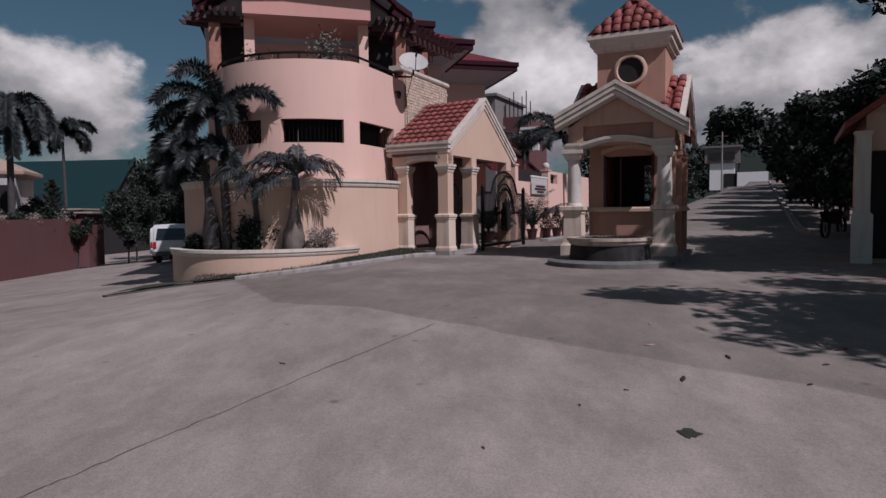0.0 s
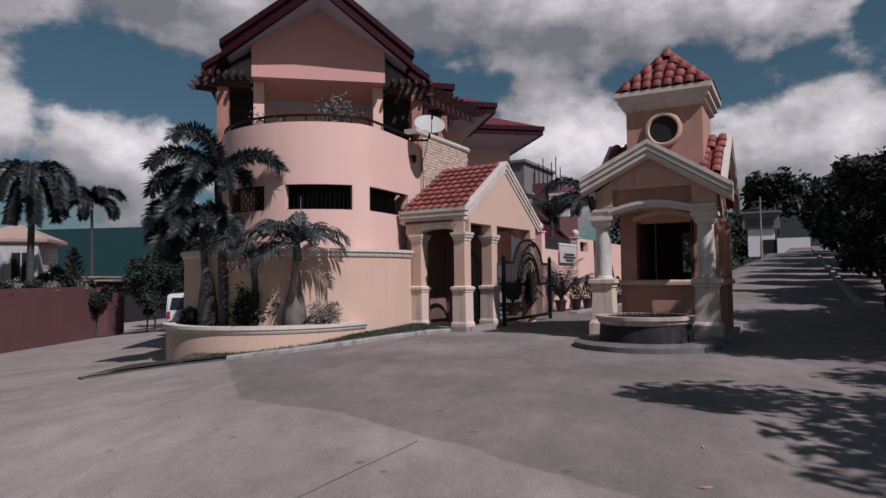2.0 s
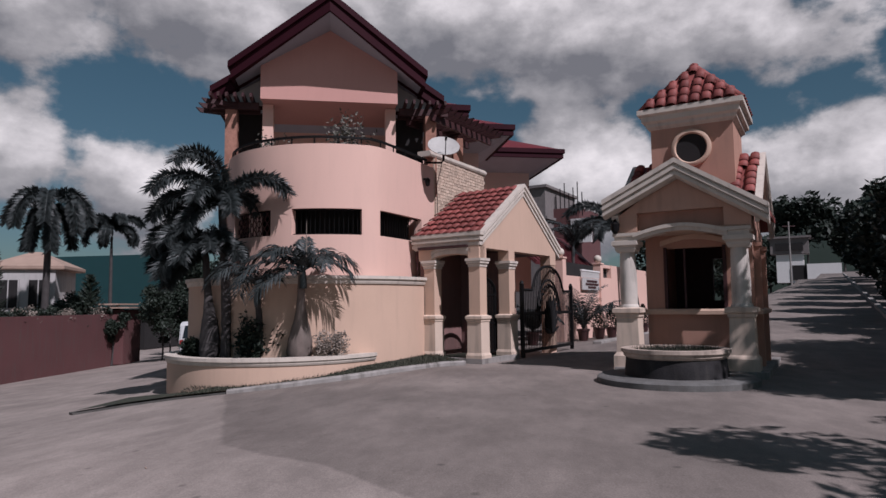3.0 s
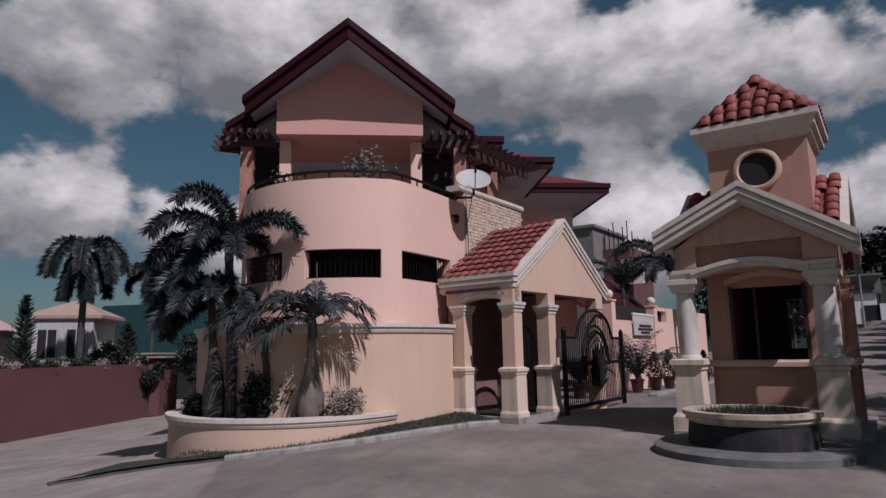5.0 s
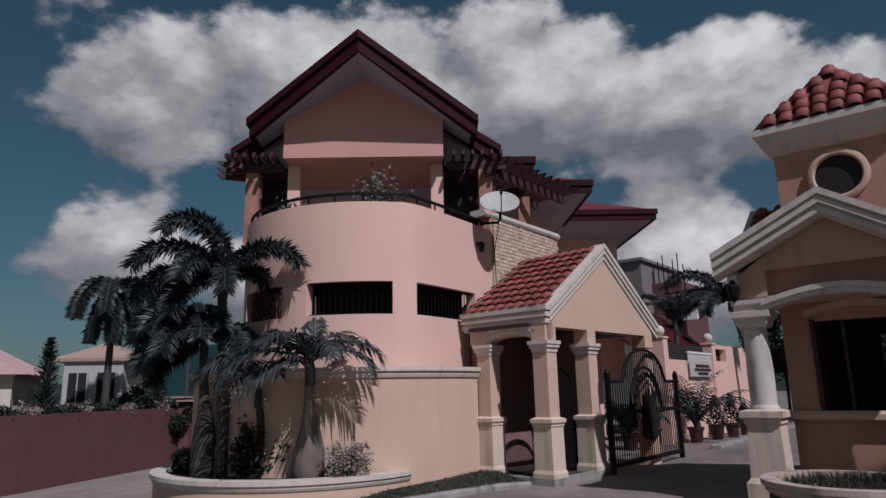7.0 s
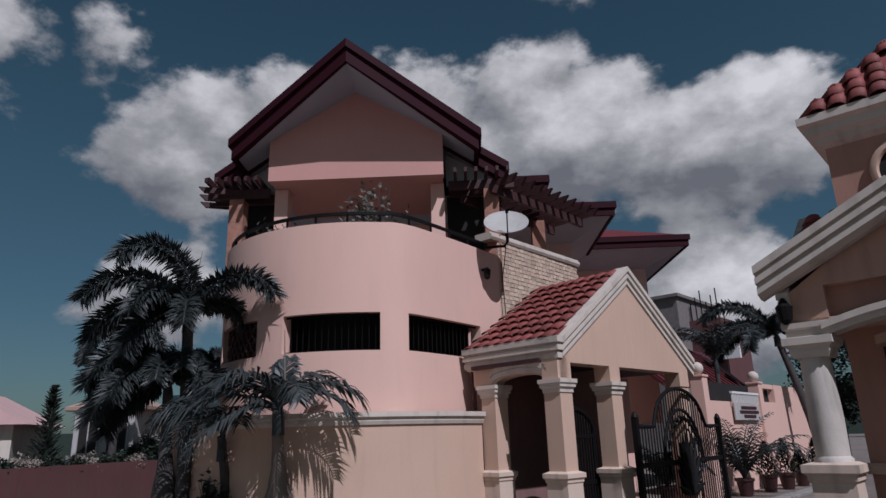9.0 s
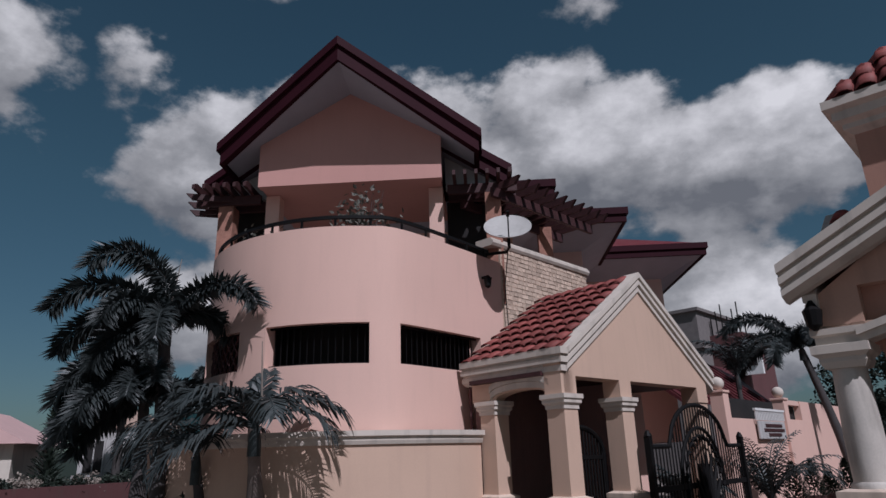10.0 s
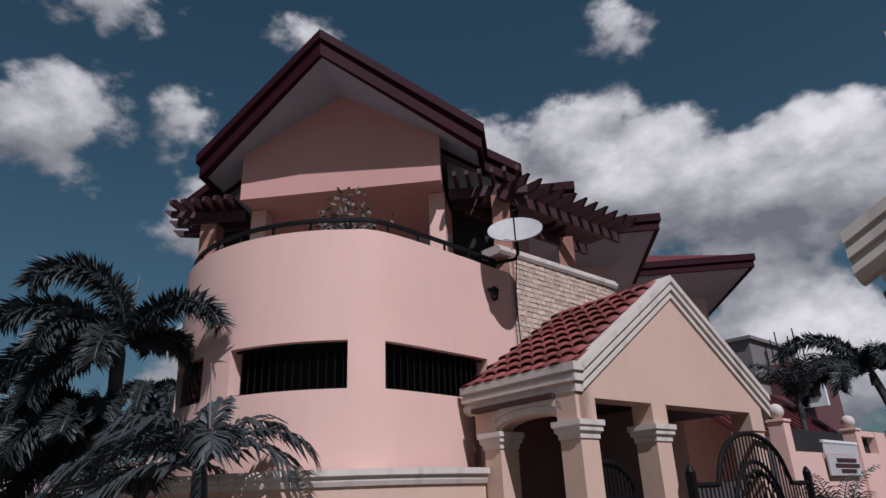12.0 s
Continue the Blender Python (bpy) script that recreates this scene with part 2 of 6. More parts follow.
def sweep(bm, profile, path, closed=False, zfn=None):
    """A closed profile of (outward, z) carried along a plan path; outward is to the right of the way."""
    n = len(path)
    rings = []
    for i, (x, y) in enumerate(path):
        p = Vector(path[i - 1]) if (i or closed) else None
        q = Vector(path[(i + 1) % n]) if (i < n - 1 or closed) else None
        h = Vector((x, y))
        d1 = (h - p).normalized() if p else (q - h).normalized()
        d2 = (q - h).normalized() if q else d1
        n1, n2 = Vector((d1.y, -d1.x)), Vector((d2.y, -d2.x))
        nn = (n1 + n2).normalized()
        k = 1 / max(0.3, nn.dot(n1))
        z0 = zfn(x, y) if zfn else 0
        rings.append([bm.verts.new((x + nn.x * o * k, y + nn.y * o * k, z0 + z)) for o, z in profile])
    m = len(profile)
    for i in range(n if closed else n - 1):
        a, b = rings[i], rings[(i + 1) % n]
        for j in range(m):
            bm.faces.new((a[j], a[(j + 1) % m], b[(j + 1) % m], b[j]))
    if not closed:
        bm.faces.new(rings[0])
        bm.faces.new(rings[-1])
    return bm


def lathe(bm, profile, c=(0, 0, 0), n=24, cap=True):
    rings = []
    for r, z in profile:
        rings.append([bm.verts.new((c[0] + r * math.cos(2 * math.pi * (i + 0.5) / n), c[1] + r * math.sin(2 * math.pi * (i + 0.5) / n), c[2] + z)) for i in range(n)])
    for a, b in zip(rings, rings[1:]):
        for i in range(n):
            bm.faces.new((a[i], a[(i + 1) % n], b[(i + 1) % n], b[i]))
    if cap:
        bm.faces.new(rings[0])
        bm.faces.new(rings[-1])
    return bm


def square_post(bm, profile, c=(0, 0, 0)):
    """As lathe, but with a square plan; r is the half width."""
    return lathe(bm, [(r * math.sqrt(2), z) for r, z in profile], c, 4)


def tube(bm, pts, r, n=6):
    pts = [Vector(p) for p in pts]
    rings = []
    for i, p in enumerate(pts):
        d = (pts[min(i + 1, len(pts) - 1)] - pts[max(i - 1, 0)]).normalized()
        s = d.cross(Vector((0, 0, 1)))
        s = s.normalized() if s.length > 1e-3 else Vector((1, 0, 0))
        t = s.cross(d)
        rr = r[i] if isinstance(r, (list, tuple)) else r
        rings.append([bm.verts.new(p + (s * math.cos(k * 2 * math.pi / n) + t * math.sin(k * 2 * math.pi / n)) * rr) for k in range(n)])
    for a, b in zip(rings, rings[1:]):
        for k in range(n):
            bm.faces.new((a[k], a[(k + 1) % n], b[(k + 1) % n], b[k]))
    bm.faces.new(rings[0])
    bm.faces.new(rings[-1])
    return bm


def arc(cx, cy, r, a0, a1, n):
    return [(cx + r * math.cos(radians(a0 + (a1 - a0) * i / n)), cy + r * math.sin(radians(a0 + (a1 - a0) * i / n))) for i in range(n + 1)]


def smooth01(t):
    t = min(1.0, max(0.0, t))
    return t * t * (3 - 2 * t)


# ---- ground ----
def gz(x, y):
    """Height of the ground: up from the start to the gate, down to the left, up the street on the right."""
    z = 0.12 + 0.06 * y if y < 8 else 0.6
    if y < 0:
        z = 0.12 + 0.06 * max(y, -30)
    fall = max(0.0, -(x + 1.0))
    z -= 0.09 * min(fall, 24) * smooth01((y + 2) / 16)
    if y > 17:
        s = (x - 6) * 0.42 + (y - 17) * 0.907
        side = smooth01((x - 0.42 / 0.907 * (y - 17) + 1.0) / 5.0)
        z += side * (0.055 * max(0.0, min(s, 130)))
    return z


def grid_axis(a, b, fine_a, fine_b, step, grow=1.25):
    out, v, st = [], fine_a, step
    while v > a:
        out.append(v)
        st *= grow
        v -= st
    out = [a] + out[::-1]
    v = fine_a + step
    while v < fine_b:
        out.append(v)
        v += step
    st = step
    while v < b:
        out.append(v)
        st *= grow
        v += st
    return out + [b]


bm = bmesh.new()
xs, ys = grid_axis(-900, 900, -24, 22, 0.5), grid_axis(-300, 1500, -6, 40, 0.5)
gv = [[bm.verts.new((x, y, gz(x, y))) for x in xs] for y in ys]
for j in range(len(ys) - 1):
    for i in range(len(xs) - 1):
        bm.faces.new((gv[j][i], gv[j][i + 1], gv[j + 1][i + 1], gv[j + 1][i]))
solid("ground", bm, CONCRETE, "pale worn concrete road and ground", "ground", "structure", smooth=True)

# ---- corner house ----
HX, HY = -3.95, 19.35            # centre of the round front
HOUSE_R = 2.72
house = thing("corner_house", pose(HX, HY, 0), "pink three-storey corner house with a round front and maroon roof", "house")


def ring_wall(bm, cx, cy, r, t, a0, a1, z0, z1, n=None):
    n = n or max(1, int(abs(a1 - a0) / 3))
    sweep(bm, [(0, z0), (0, z1), (-t, z1), (-t, z0)], arc(cx, cy, r, a0, a1, n))
    return bm


# round front that runs out into a straight flank; points in metres from the centre of the curve
FRONT = arc(0, 0, HOUSE_R, -185, -62, 60) + [(1.47, -2.32), (1.62, -2.16), (1.74, -1.95), (1.86, -1.68), (2.0, -1.34), (2.15, -0.95), (2.3, -0.55), (2.42, -0.2), (2.53, 0.1), (2.66, 0.42)]
RUN = [0.0]
for p, q in zip(FRONT, FRONT[1:]):
    RUN.append(RUN[-1] + math.hypot(q[0] - p[0], q[1] - p[1]))


def along(d):
    """The place d metres along the front."""
    for i in range(len(RUN) - 1):
        if RUN[i + 1] >= d:
            k = (d - RUN[i]) / (RUN[i + 1] - RUN[i])
            return tuple(a + (b - a) * k for a, b in zip(FRONT[i], FRONT[i + 1]))
    return FRONT[-1]


def span(d0, d1):
    return [along(d0)] + [p for p, r in zip(FRONT, RUN) if d0 + 0.01 < r < d1 - 0.01] + [along(d1)]


def front_wall(bm, d0, d1, z0, z1, out=0.0, t=0.22):
    return sweep(bm, [(out, z0), (out, z1), (out - t, z1), (out - t, z0)], span(d0, d1))


DEG = HOUSE_R * math.pi / 180
WIN = [(48 * DEG, 78 * DEG), (89.5 * DEG, 123.5 * DEG), (RUN[-1] - 2.70, RUN[-1] - 0.76)]
Z_SILL, Z_HEAD, Z_PAR = 3.58, 4.18, 5.68
FULL = RUN[-1]
bm = bmesh.new()
front_wall(bm, 0, FULL, -0.4, Z_SILL)
front_wall(bm, 0, FULL, Z_HEAD, Z_PAR)
edges = [0] + [v for w in WIN for v in w] + [FULL]
for d0, d1 in zip(edges[::2], edges[1::2]):
    front_wall(bm, d0, d1, Z_SILL, Z_HEAD)
bmesh.ops.remove_doubles(bm, verts=bm.verts[:], dist=0.002)
part("round_wall", bm, PINK, house, "smooth pale pink rendered wall", smooth=True)
for w0, w1 in WIN:
    win = new("window")
    win.parent = house
    bm = bmesh.new()
    for z in (Z_SILL, Z_HEAD - 0.03):
        front_wall(bm, w0, w1, z, z + 0.03, -0.1, 0.04)
    part("window_frame", bm, IRON, win)
    n = int((w1 - w0) / 0.115)
    for i in range(n):
        p = along(w0 + (w1 - w0) * (i + 0.5) / n)
        k = (HOUSE_R - 0.17) / HOUSE_R
        bm = bmesh.new()
        box(bm, (p[0] * k, p[1] * k, (Z_SILL + Z_HEAD) / 2), (0.014, 0.014, Z_HEAD - Z_SILL))
        part("bar", bm, IRON, win)
    if w0 == WIN[0][0]:
        for i in range(-4, 12):
            for lean in (-1, 1):
                ends = []
                for z in np.linspace(Z_SILL + 0.02, Z_HEAD - 0.02, 6):
                    d = w0 + (w1 - w0) * i / 8 + lean * (z - (Z_SILL + Z_HEAD) / 2) * 0.8
                    if w0 < d < w1:
                        p = along(d)
                        ends.append((p[0] * 0.965, p[1] * 0.965, z))
                if len(ends) > 1:
                    bm = bmesh.new()
                    tube(bm, ends, 0.012, 5)
                    part("lattice_bar", bm, WALLRED, win, "dark red lattice grille")
# balcony floor, and behind the barred windows a room coloured near-black as unlit depth
bm = bmesh.new()
prism(bm, arc(0, 0, HOUSE_R - 0.5, 0, 350, 35), lambda p, k: (p[0], p[1], 4.75 + 0.2 * k))
part("balcony_floor", bm, CONCRETE, house)
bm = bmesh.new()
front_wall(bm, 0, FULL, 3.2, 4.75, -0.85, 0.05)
part("inner_wall", bm, DARK, house, "near-black backing coloured as the unlit room")
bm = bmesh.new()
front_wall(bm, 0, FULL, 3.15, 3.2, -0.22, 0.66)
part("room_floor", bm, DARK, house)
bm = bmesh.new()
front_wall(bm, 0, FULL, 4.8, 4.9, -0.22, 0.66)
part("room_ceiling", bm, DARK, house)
bm = bmesh.new()
front_wall(bm, 0.2, FULL - 0.3, Z_PAR + 0.15, Z_PAR + 0.20, -0.06, 0.05)
part("handrail", bm, IRON, house, "thin black metal handrail")
for k in range(16):
    p = along(0.3 + (FULL - 0.7) * k / 15)
    bm = bmesh.new()
    box(bm, (p[0] * 0.97, p[1] * 0.97, Z_PAR + 0.08), (0.03, 0.03, 0.2))
    part("rail_post", bm, IRON, house)

# upper floor and roofs, in the house's own axes
FX, FY, FYAW = -3.89 - HX, 18.61 - HY, 15.5
upper = new("upper_floor")
upper.parent = house
upper.matrix_basis = pose(FX, FY, 0, 0, 0, FYAW)
PITCH = 0.588


def roof_z(x, z_ridge):
    return z_ridge - PITCH * abs(x)


# Gable wall and balcony recess use the pink with shade toned in.
bm = bmesh.new()
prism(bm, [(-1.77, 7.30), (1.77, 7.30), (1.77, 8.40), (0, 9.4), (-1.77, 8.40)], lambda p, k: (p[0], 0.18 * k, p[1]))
part("gable_wall", bm, ROSE_SHADE, upper)
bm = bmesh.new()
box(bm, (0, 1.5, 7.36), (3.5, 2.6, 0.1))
part("balcony_ceiling", bm, ROSE_SHADE, upper)
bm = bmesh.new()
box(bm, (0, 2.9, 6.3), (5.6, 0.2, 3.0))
part("back_wall", bm, ROSE_SHADE, upper)
for x in (-1.62, 1.62):
    bm = bmesh.new()
    box(bm, (x, 0.62, 6.1), (0.28, 0.3, 2.4), bevel=0.01)
    part("pillar", bm, PINK, upper)


def gable_roof(half, y_eave, y_ridge, y_back, z_ridge, thick, name):
    """A gabled roof whose ridge runs out further than its eaves; under it a soffit, along it a stepped fascia."""
    for sgn in (-1, 1):
        bm = bmesh.new()
        a = [(0, y_ridge, z_ridge), (sgn * half, y_eave, roof_z(half, z_ridge)), (sgn * half, y_back, roof_z(half, z_ridge)), (0, y_back, z_ridge)]
        top = [bm.verts.new(p) for p in a]
        low = [bm.verts.new((p[0], p[1] + 0.05, p[2] - 0.05)) for p in a]
        bm.faces.new(top)
        bm.faces.new(low)
        for i in range(4):
            bm.faces.new((top[i], top[(i + 1) % 4], low[(i + 1) % 4], low[i]))
        part(name, bm, REDROOF, upper)
        bm = bmesh.new()
        b = [Vector((0, y_ridge + 0.07, z_ridge - thick)), Vector((sgn * (half - 0.1), y_eave + 0.07, roof_z(half - 0.1, z_ridge) - thick)), Vector((sgn * (half - 0.1), y_back, roof_z(half - 0.1, z_ridge) - thick)), Vector((0, y_back, z_ridge - thick))]
        vs = [bm.verts.new(p) for p in b]
        vt = [bm.verts.new(p + Vector((0, 0, 0.03))) for p in b]
        bm.faces.new(vs)
        bm.faces.new(vt)
        for i in range(4):
            bm.faces.new((vs[i], vs[(i + 1) % 4], vt[(i + 1) % 4], vt[i]))
        part("soffit", bm, SOFFIT, upper)
        for lift, drop, out in ((0.0, 0.17, 0.06), (-0.15, thick - 0.15 + 0.02, 0.0)):
            bm = bmesh.new()
            p0, p1 = Vector((0, y_ridge - out, z_ridge + 0.02)), Vector((sgn * (half + out), y_eave - out, roof_z(half + out, z_ridge) + 0.02))
            p2 = Vector((sgn * (half + out), y_back, p1.z))
            q = []
            for p, inn in ((p0, Vector((0, 0.09, 0))), (p1, Vector((-sgn * 0.09, 0.09, 0))), (p2, Vector((-sgn * 0.09, 0, 0)))):
                q.append([bm.verts.new(p + Vector((0, 0, lift))), bm.verts.new(p + Vector((0, 0, lift - drop))), bm.verts.new(p + inn + Vector((0, 0, lift - drop))), bm.verts.new(p + inn + Vector((0, 0, lift)))])
            for i in range(2):
                for j in range(4):
                    bm.faces.new((q[i][j], q[i][(j + 1) % 4], q[i + 1][(j + 1) % 4], q[i + 1][j]))
            bm.faces.new(q[0])
            bm.faces.new(q[2])
            part("fascia", bm, MAROON, upper)


for sgn in (-1, 1):
    bm = bmesh.new()
    prism(bm, [(sgn * 1.8, 7.38), (sgn * 2.95, 7.38), (sgn * 2.95, 7.42), (sgn * 1.8, 8.1)], lambda p, k: (p[0], 0.82 + 0.1 * k, p[1]))
    part("gable_end", bm, HOUSEWHITE, upper, "pale grey gable end wall")
gable_roof(2.5, -0.15, -1.2, 5.0, 9.66, 0.45, "gable_roof")
gable_roof(3.08, 0.7, 0.2, 5.5, 9.62, 0.42, "lower_gable_roof")


def hip_block(x1, y0, x0, y1, z, over=1.0, wall_bottom=2.5):
    """A wing: wall, sloping soffit, fascia and hipped roof; (x1, y0) is the eave corner on the street side."""
    bm = bmesh.new()
    wx1, wy0 = x1 - over, y0 + over
    box(bm, ((x0 + wx1) / 2, (wy0 + y1) / 2, (wall_bottom + z - 0.1) / 2), (wx1 - x0, y1 - wy0, z - 0.1 - wall_bottom))
    part("wing_wall", bm, PINK, upper)
    bm = bmesh.new()
    s = [(x0, y0 + 0.06, z - 0.3), (x1 - 0.06, y0 + 0.06, z - 0.3), (x1 - 0.06, y1, z - 0.3)]
    w = [(x0, wy0, z - 0.75), (wx1, wy0, z - 0.75), (wx1, y1, z - 0.75)]
    sv, wv = [bm.verts.new(p) for p in s], [bm.verts.new(p) for p in w]
    for i in range(2):
        bm.faces.new((sv[i], sv[i + 1], wv[i + 1], wv[i]))
    part("soffit", bm, SOFFIT, upper)
    for o, za, zb in ((0.05, z - 0.15, z + 0.02), (0.0, z - 0.34, z - 0.14)):
        bm = bmesh.new()
        sweep(bm, [(o, za), (o, zb), (-0.08, zb), (-0.08, za)], [(x0, y0), (x1, y0), (x1, y1)])
        part("fascia", bm, MAROON, upper)
    bm = bmesh.new()
    rise = 0.45 * (x1 - x0) / 2
    cx, ry = (x0 + x1) / 2, y0 + (x1 - x0) / 2
    v = [bm.verts.new(p) for p in ((x0, y0, z), (x1, y0, z), (x1, y1, z), (x0, y1, z), (cx, ry, z + rise), (cx, y1, z + rise))]
    for f in ((0, 1, 4), (1, 2, 5, 4), (0, 4, 5, 3), (2, 3, 5), (0, 3, 2, 1)):
        bm.faces.new([v[i] for i in f])
    part("hip_roof", bm, REDROOF, upper)


hip_block(4.08, 1.8, -3.0, 9, 7.9, 0.9)
hip_block(6.04, 3.85, -3.0, 12, 7.95, 1.0)
hip_block(9.06, 7.34, -3.0, 17, 8.05, 1.1)

# stone-clad side wall with its coping
SX0, SY0, SX1, SY1 = -1.30, 19.72, -0.06, 22.45
bm = bmesh.new()
L = math.hypot(SX1 - SX0, SY1 - SY0)
side = new("side_wall")
side.parent = house
side.matrix_basis = pose(SX0 - HX, SY0 - HY, 0, 0, 0, math.degrees(math.atan2(SY1 - SY0, SX1 - SX0)))
STONE = material("beige_stone_cladding", (0.46, 0.35, 0.275), 0.85, 0.25, 5, 40, 0.5, random_part=0.2)
box(bm, (L / 2, 0.15, 3.0), (L, 0.3, 6.0))
part("wall_core", bm, STONE, side, "beige split-stone cladding")
bm = bmesh.new()
sweep(bm, [(0.05, 5.97), (0.08, 6.02), (0.08, 6.07), (0.04, 6.09), (0.04, 6.12), (-0.34, 6.12), (-0.34, 5.97)], [(-0.25, 0.03), (L + 0.05, 0)])
part("coping", bm, CREAM, side)

# ---- outer round wall with its cream band ----
WC, WR = (-4.4, 19.3), 3.2
bm = bmesh.new()
outer = thing("wall_outer", pose(0, 0, 0), "peach rendered curved garden wall with cream band", "wall", kind="structure")
ring_wall(bm, *WC, WR, 0.2, -181, -20, -0.6, 2.46)
part("wall_body", bm, PEACH, outer, smooth=True)
bm = bmesh.new()
sweep(bm, [(0.03, 2.45), (0.05, 2.5), (0.05, 2.54), (0.09, 2.56), (0.09, 2.63), (-0.22, 2.63), (-0.22, 2.45)], arc(*WC, WR, -181, -20, 60))
part("band", bm, CREAM, outer, "cream moulded band")

# ---- planter ----
PC, PR = (-4.75, 17.75), 2.6
planter = thing("curved_planter", pose(0, 0, 0), "low curved peach planter with cream coping and soil", "planter")
bm = bmesh.new()
sweep(bm, [(0, -0.5), (0, 0.78), (-0.18, 0.78), (-0.18, -0.5)], arc(*PC, PR, -185, -21, 54))
part("planter_wall", bm, PEACH, planter, smooth=True)
bm = bmesh.new()
sweep(bm, [(0.02, 0.76), (0.04, 0.80), (0.04, 0.83), (0.07, 0.85), (0.07, 0.92), (-0.2, 0.92), (-0.2, 0.76)], arc(*PC, PR, -185, -21, 54))
part("coping", bm, CREAM, planter)
SOIL = material("dark_soil", (0.035, 0.032, 0.025), 0.95, 0.4, 6, 60, 0.8)
bm = bmesh.new()
prism(bm, arc(*PC, PR - 0.15, -200, 20, 40), lambda p, k: (p[0], p[1], 0.3 + 0.55 * k))
part("soil", bm, SOIL, planter)

# ---- pedestrian gate porch ----
AX = -29.0
porch = thing("gate_porch", pose(0.0, 17.45, 0, 0, 0, AX), "small peach gate porch with red clay tile roof", "gatehouse")


def porch_post(x, y, z0, par=porch):
    post = new("post")
    post.parent = par
    post.matrix_basis = pose(x, y, 0)
    bm = bmesh.new()
    square_post(bm, [(0.215, z0), (0.215, z0 + 0.24), (0.19, z0 + 0.3), (0.185, 1.55), (0.2, 1.57), (0.2, 1.6), (0.225, 1.63), (0.225, 1.69), (0.15, 1.72)])
    part("pedestal", bm, PEDESTAL, post)
    bm = bmesh.new()
    square_post(bm, [(0.15, 1.7), (0.15, 2.86)])
    part("shaft", bm, PEACH, post)
    bm = bmesh.new()
    square_post(bm, [(0.165, 2.84), (0.165, 2.89), (0.195, 2.92), (0.195, 2.96), (0.215, 2.98), (0.215, 3.04)])
    part("capital", bm, CREAM, post)


for x, y in ((-0.15, 0.17), (-1.45, 0.17), (-0.15, 1.55)):
    porch_post(x, y, 0.55)
# front gable panel (faces along x), with two openings below
bm = bmesh.new()
prism(bm, [(0.0, 3.04), (0.33, 3.04), (0.33, 3.29), (1.4, 3.29), (1.4, 3.04), (1.7, 3.04), (1.7, 3.29), (3.75, 3.29), (3.75, 3.04), (4.1, 3.04), (4.1, 3.5), (2.2, 4.9), (0.0, 3.5)], lambda p, k: (0.0 - 0.3 * k, p[0], p[1]))
part("gable_panel", bm, PEACH, porch)
# side beam with a shallow arch
bm = bmesh.new()
pts = [(-1.8, 3.04), (-1.35, 3.04)] + [(-0.8 - 0.5 * math.cos(math.pi * i / 12), 3.06 + 0.1 * math.sin(math.pi * i / 12)) for i in range(13)] + [(-0.25, 3.04), (0.0, 3.04), (0.0, 3.45), (-1.8, 3.45)]
prism(bm, pts, lambda p, k: (p[0], 0.06 + 0.2 * k, p[1]))
part("arched_beam", bm, PEACH, porch)
for i, dz in enumerate((0, 0.09)):
    bm = bmesh.new()
    lo = [(-0.8 - 0.58 * math.cos(math.pi * k / 12), 3.06 + dz + 0.12 * math.sin(math.pi * k / 12)) for k in range(13)]
    prism(bm, lo + [(x, z + 0.085) for x, z in lo[::-1]], lambda p, k: (p[0], 0.02 - 0.02 * i + 0.06 * k, p[1]))
    part("arch_moulding", bm, CREAM, porch)
# roof: two slopes, ridge along x at y = 2.02
RIDGE_Y, RIDGE_Z, EAVE_Z = 2.2, 5.05, 3.62
for sgn in (-1, 1):
    bm = bmesh.new()
    y_e = RIDGE_Y + sgn * 2.2
    a = [(-1.95, y_e, EAVE_Z), (-0.05, y_e, EAVE_Z), (-0.05, RIDGE_Y, RIDGE_Z - 0.03), (-1.95, RIDGE_Y, RIDGE_Z - 0.03)]
    t = [bm.verts.new(p) for p in a]
    u = [bm.verts.new((p[0], p[1], p[2] - 0.12)) for p in a]
    bm.faces.new(t)
    bm.faces.new(u)
    for i in range(4):
        bm.faces.new((t[i], t[(i + 1) % 4], u[(i + 1) % 4], u[i]))
    part("roof_deck", bm, TILE, porch)


def raked_band(bm, y_a, z_a, y_b, z_b, x, prof):
    """Mouldings along the rake of a gable that faces +x; prof: (out, up) closed."""
    r0 = [bm.verts.new((x + o, y_a, z_a + h)) for o, h in prof]
    r1 = [bm.verts.new((x + o, y_b, z_b + h)) for o, h in prof]
    n = len(prof)
    for i in range(n):
        bm.faces.new((r0[i], r0[(i + 1) % n], r1[(i + 1) % n], r1[i]))
    bm.faces.new(r0)
    bm.faces.new(r1)


RAKE = [(-0.12, 0.03), (0.16, 0.03), (0.16, -0.06), (0.11, -0.07), (0.11, -0.095), (0.14, -0.105), (0.14, -0.175), (0.085, -0.185), (0.085, -0.21), (0.11, -0.22), (0.11, -0.29), (0.0, -0.34), (-0.12, -0.34)]
for ya, za, yb, zb in ((0.1, EAVE_Z + 0.02, RIDGE_Y, RIDGE_Z + 0.02), (RIDGE_Y, RIDGE_Z + 0.02, 4.3, EAVE_Z - 0.08)):
    bm = bmesh.new()
    raked_band(bm, ya, za, yb, zb, -0.08, RAKE)
    part("rake_moulding", bm, CREAM, porch)
bm = bmesh.new()
sweep(bm, [(o, 3.64 + h) for o, h in RAKE], [(-1.95, 0.1), (-0.08, 0.1)])
part("eave_moulding", bm, CREAM, porch)
bm = bmesh.new()
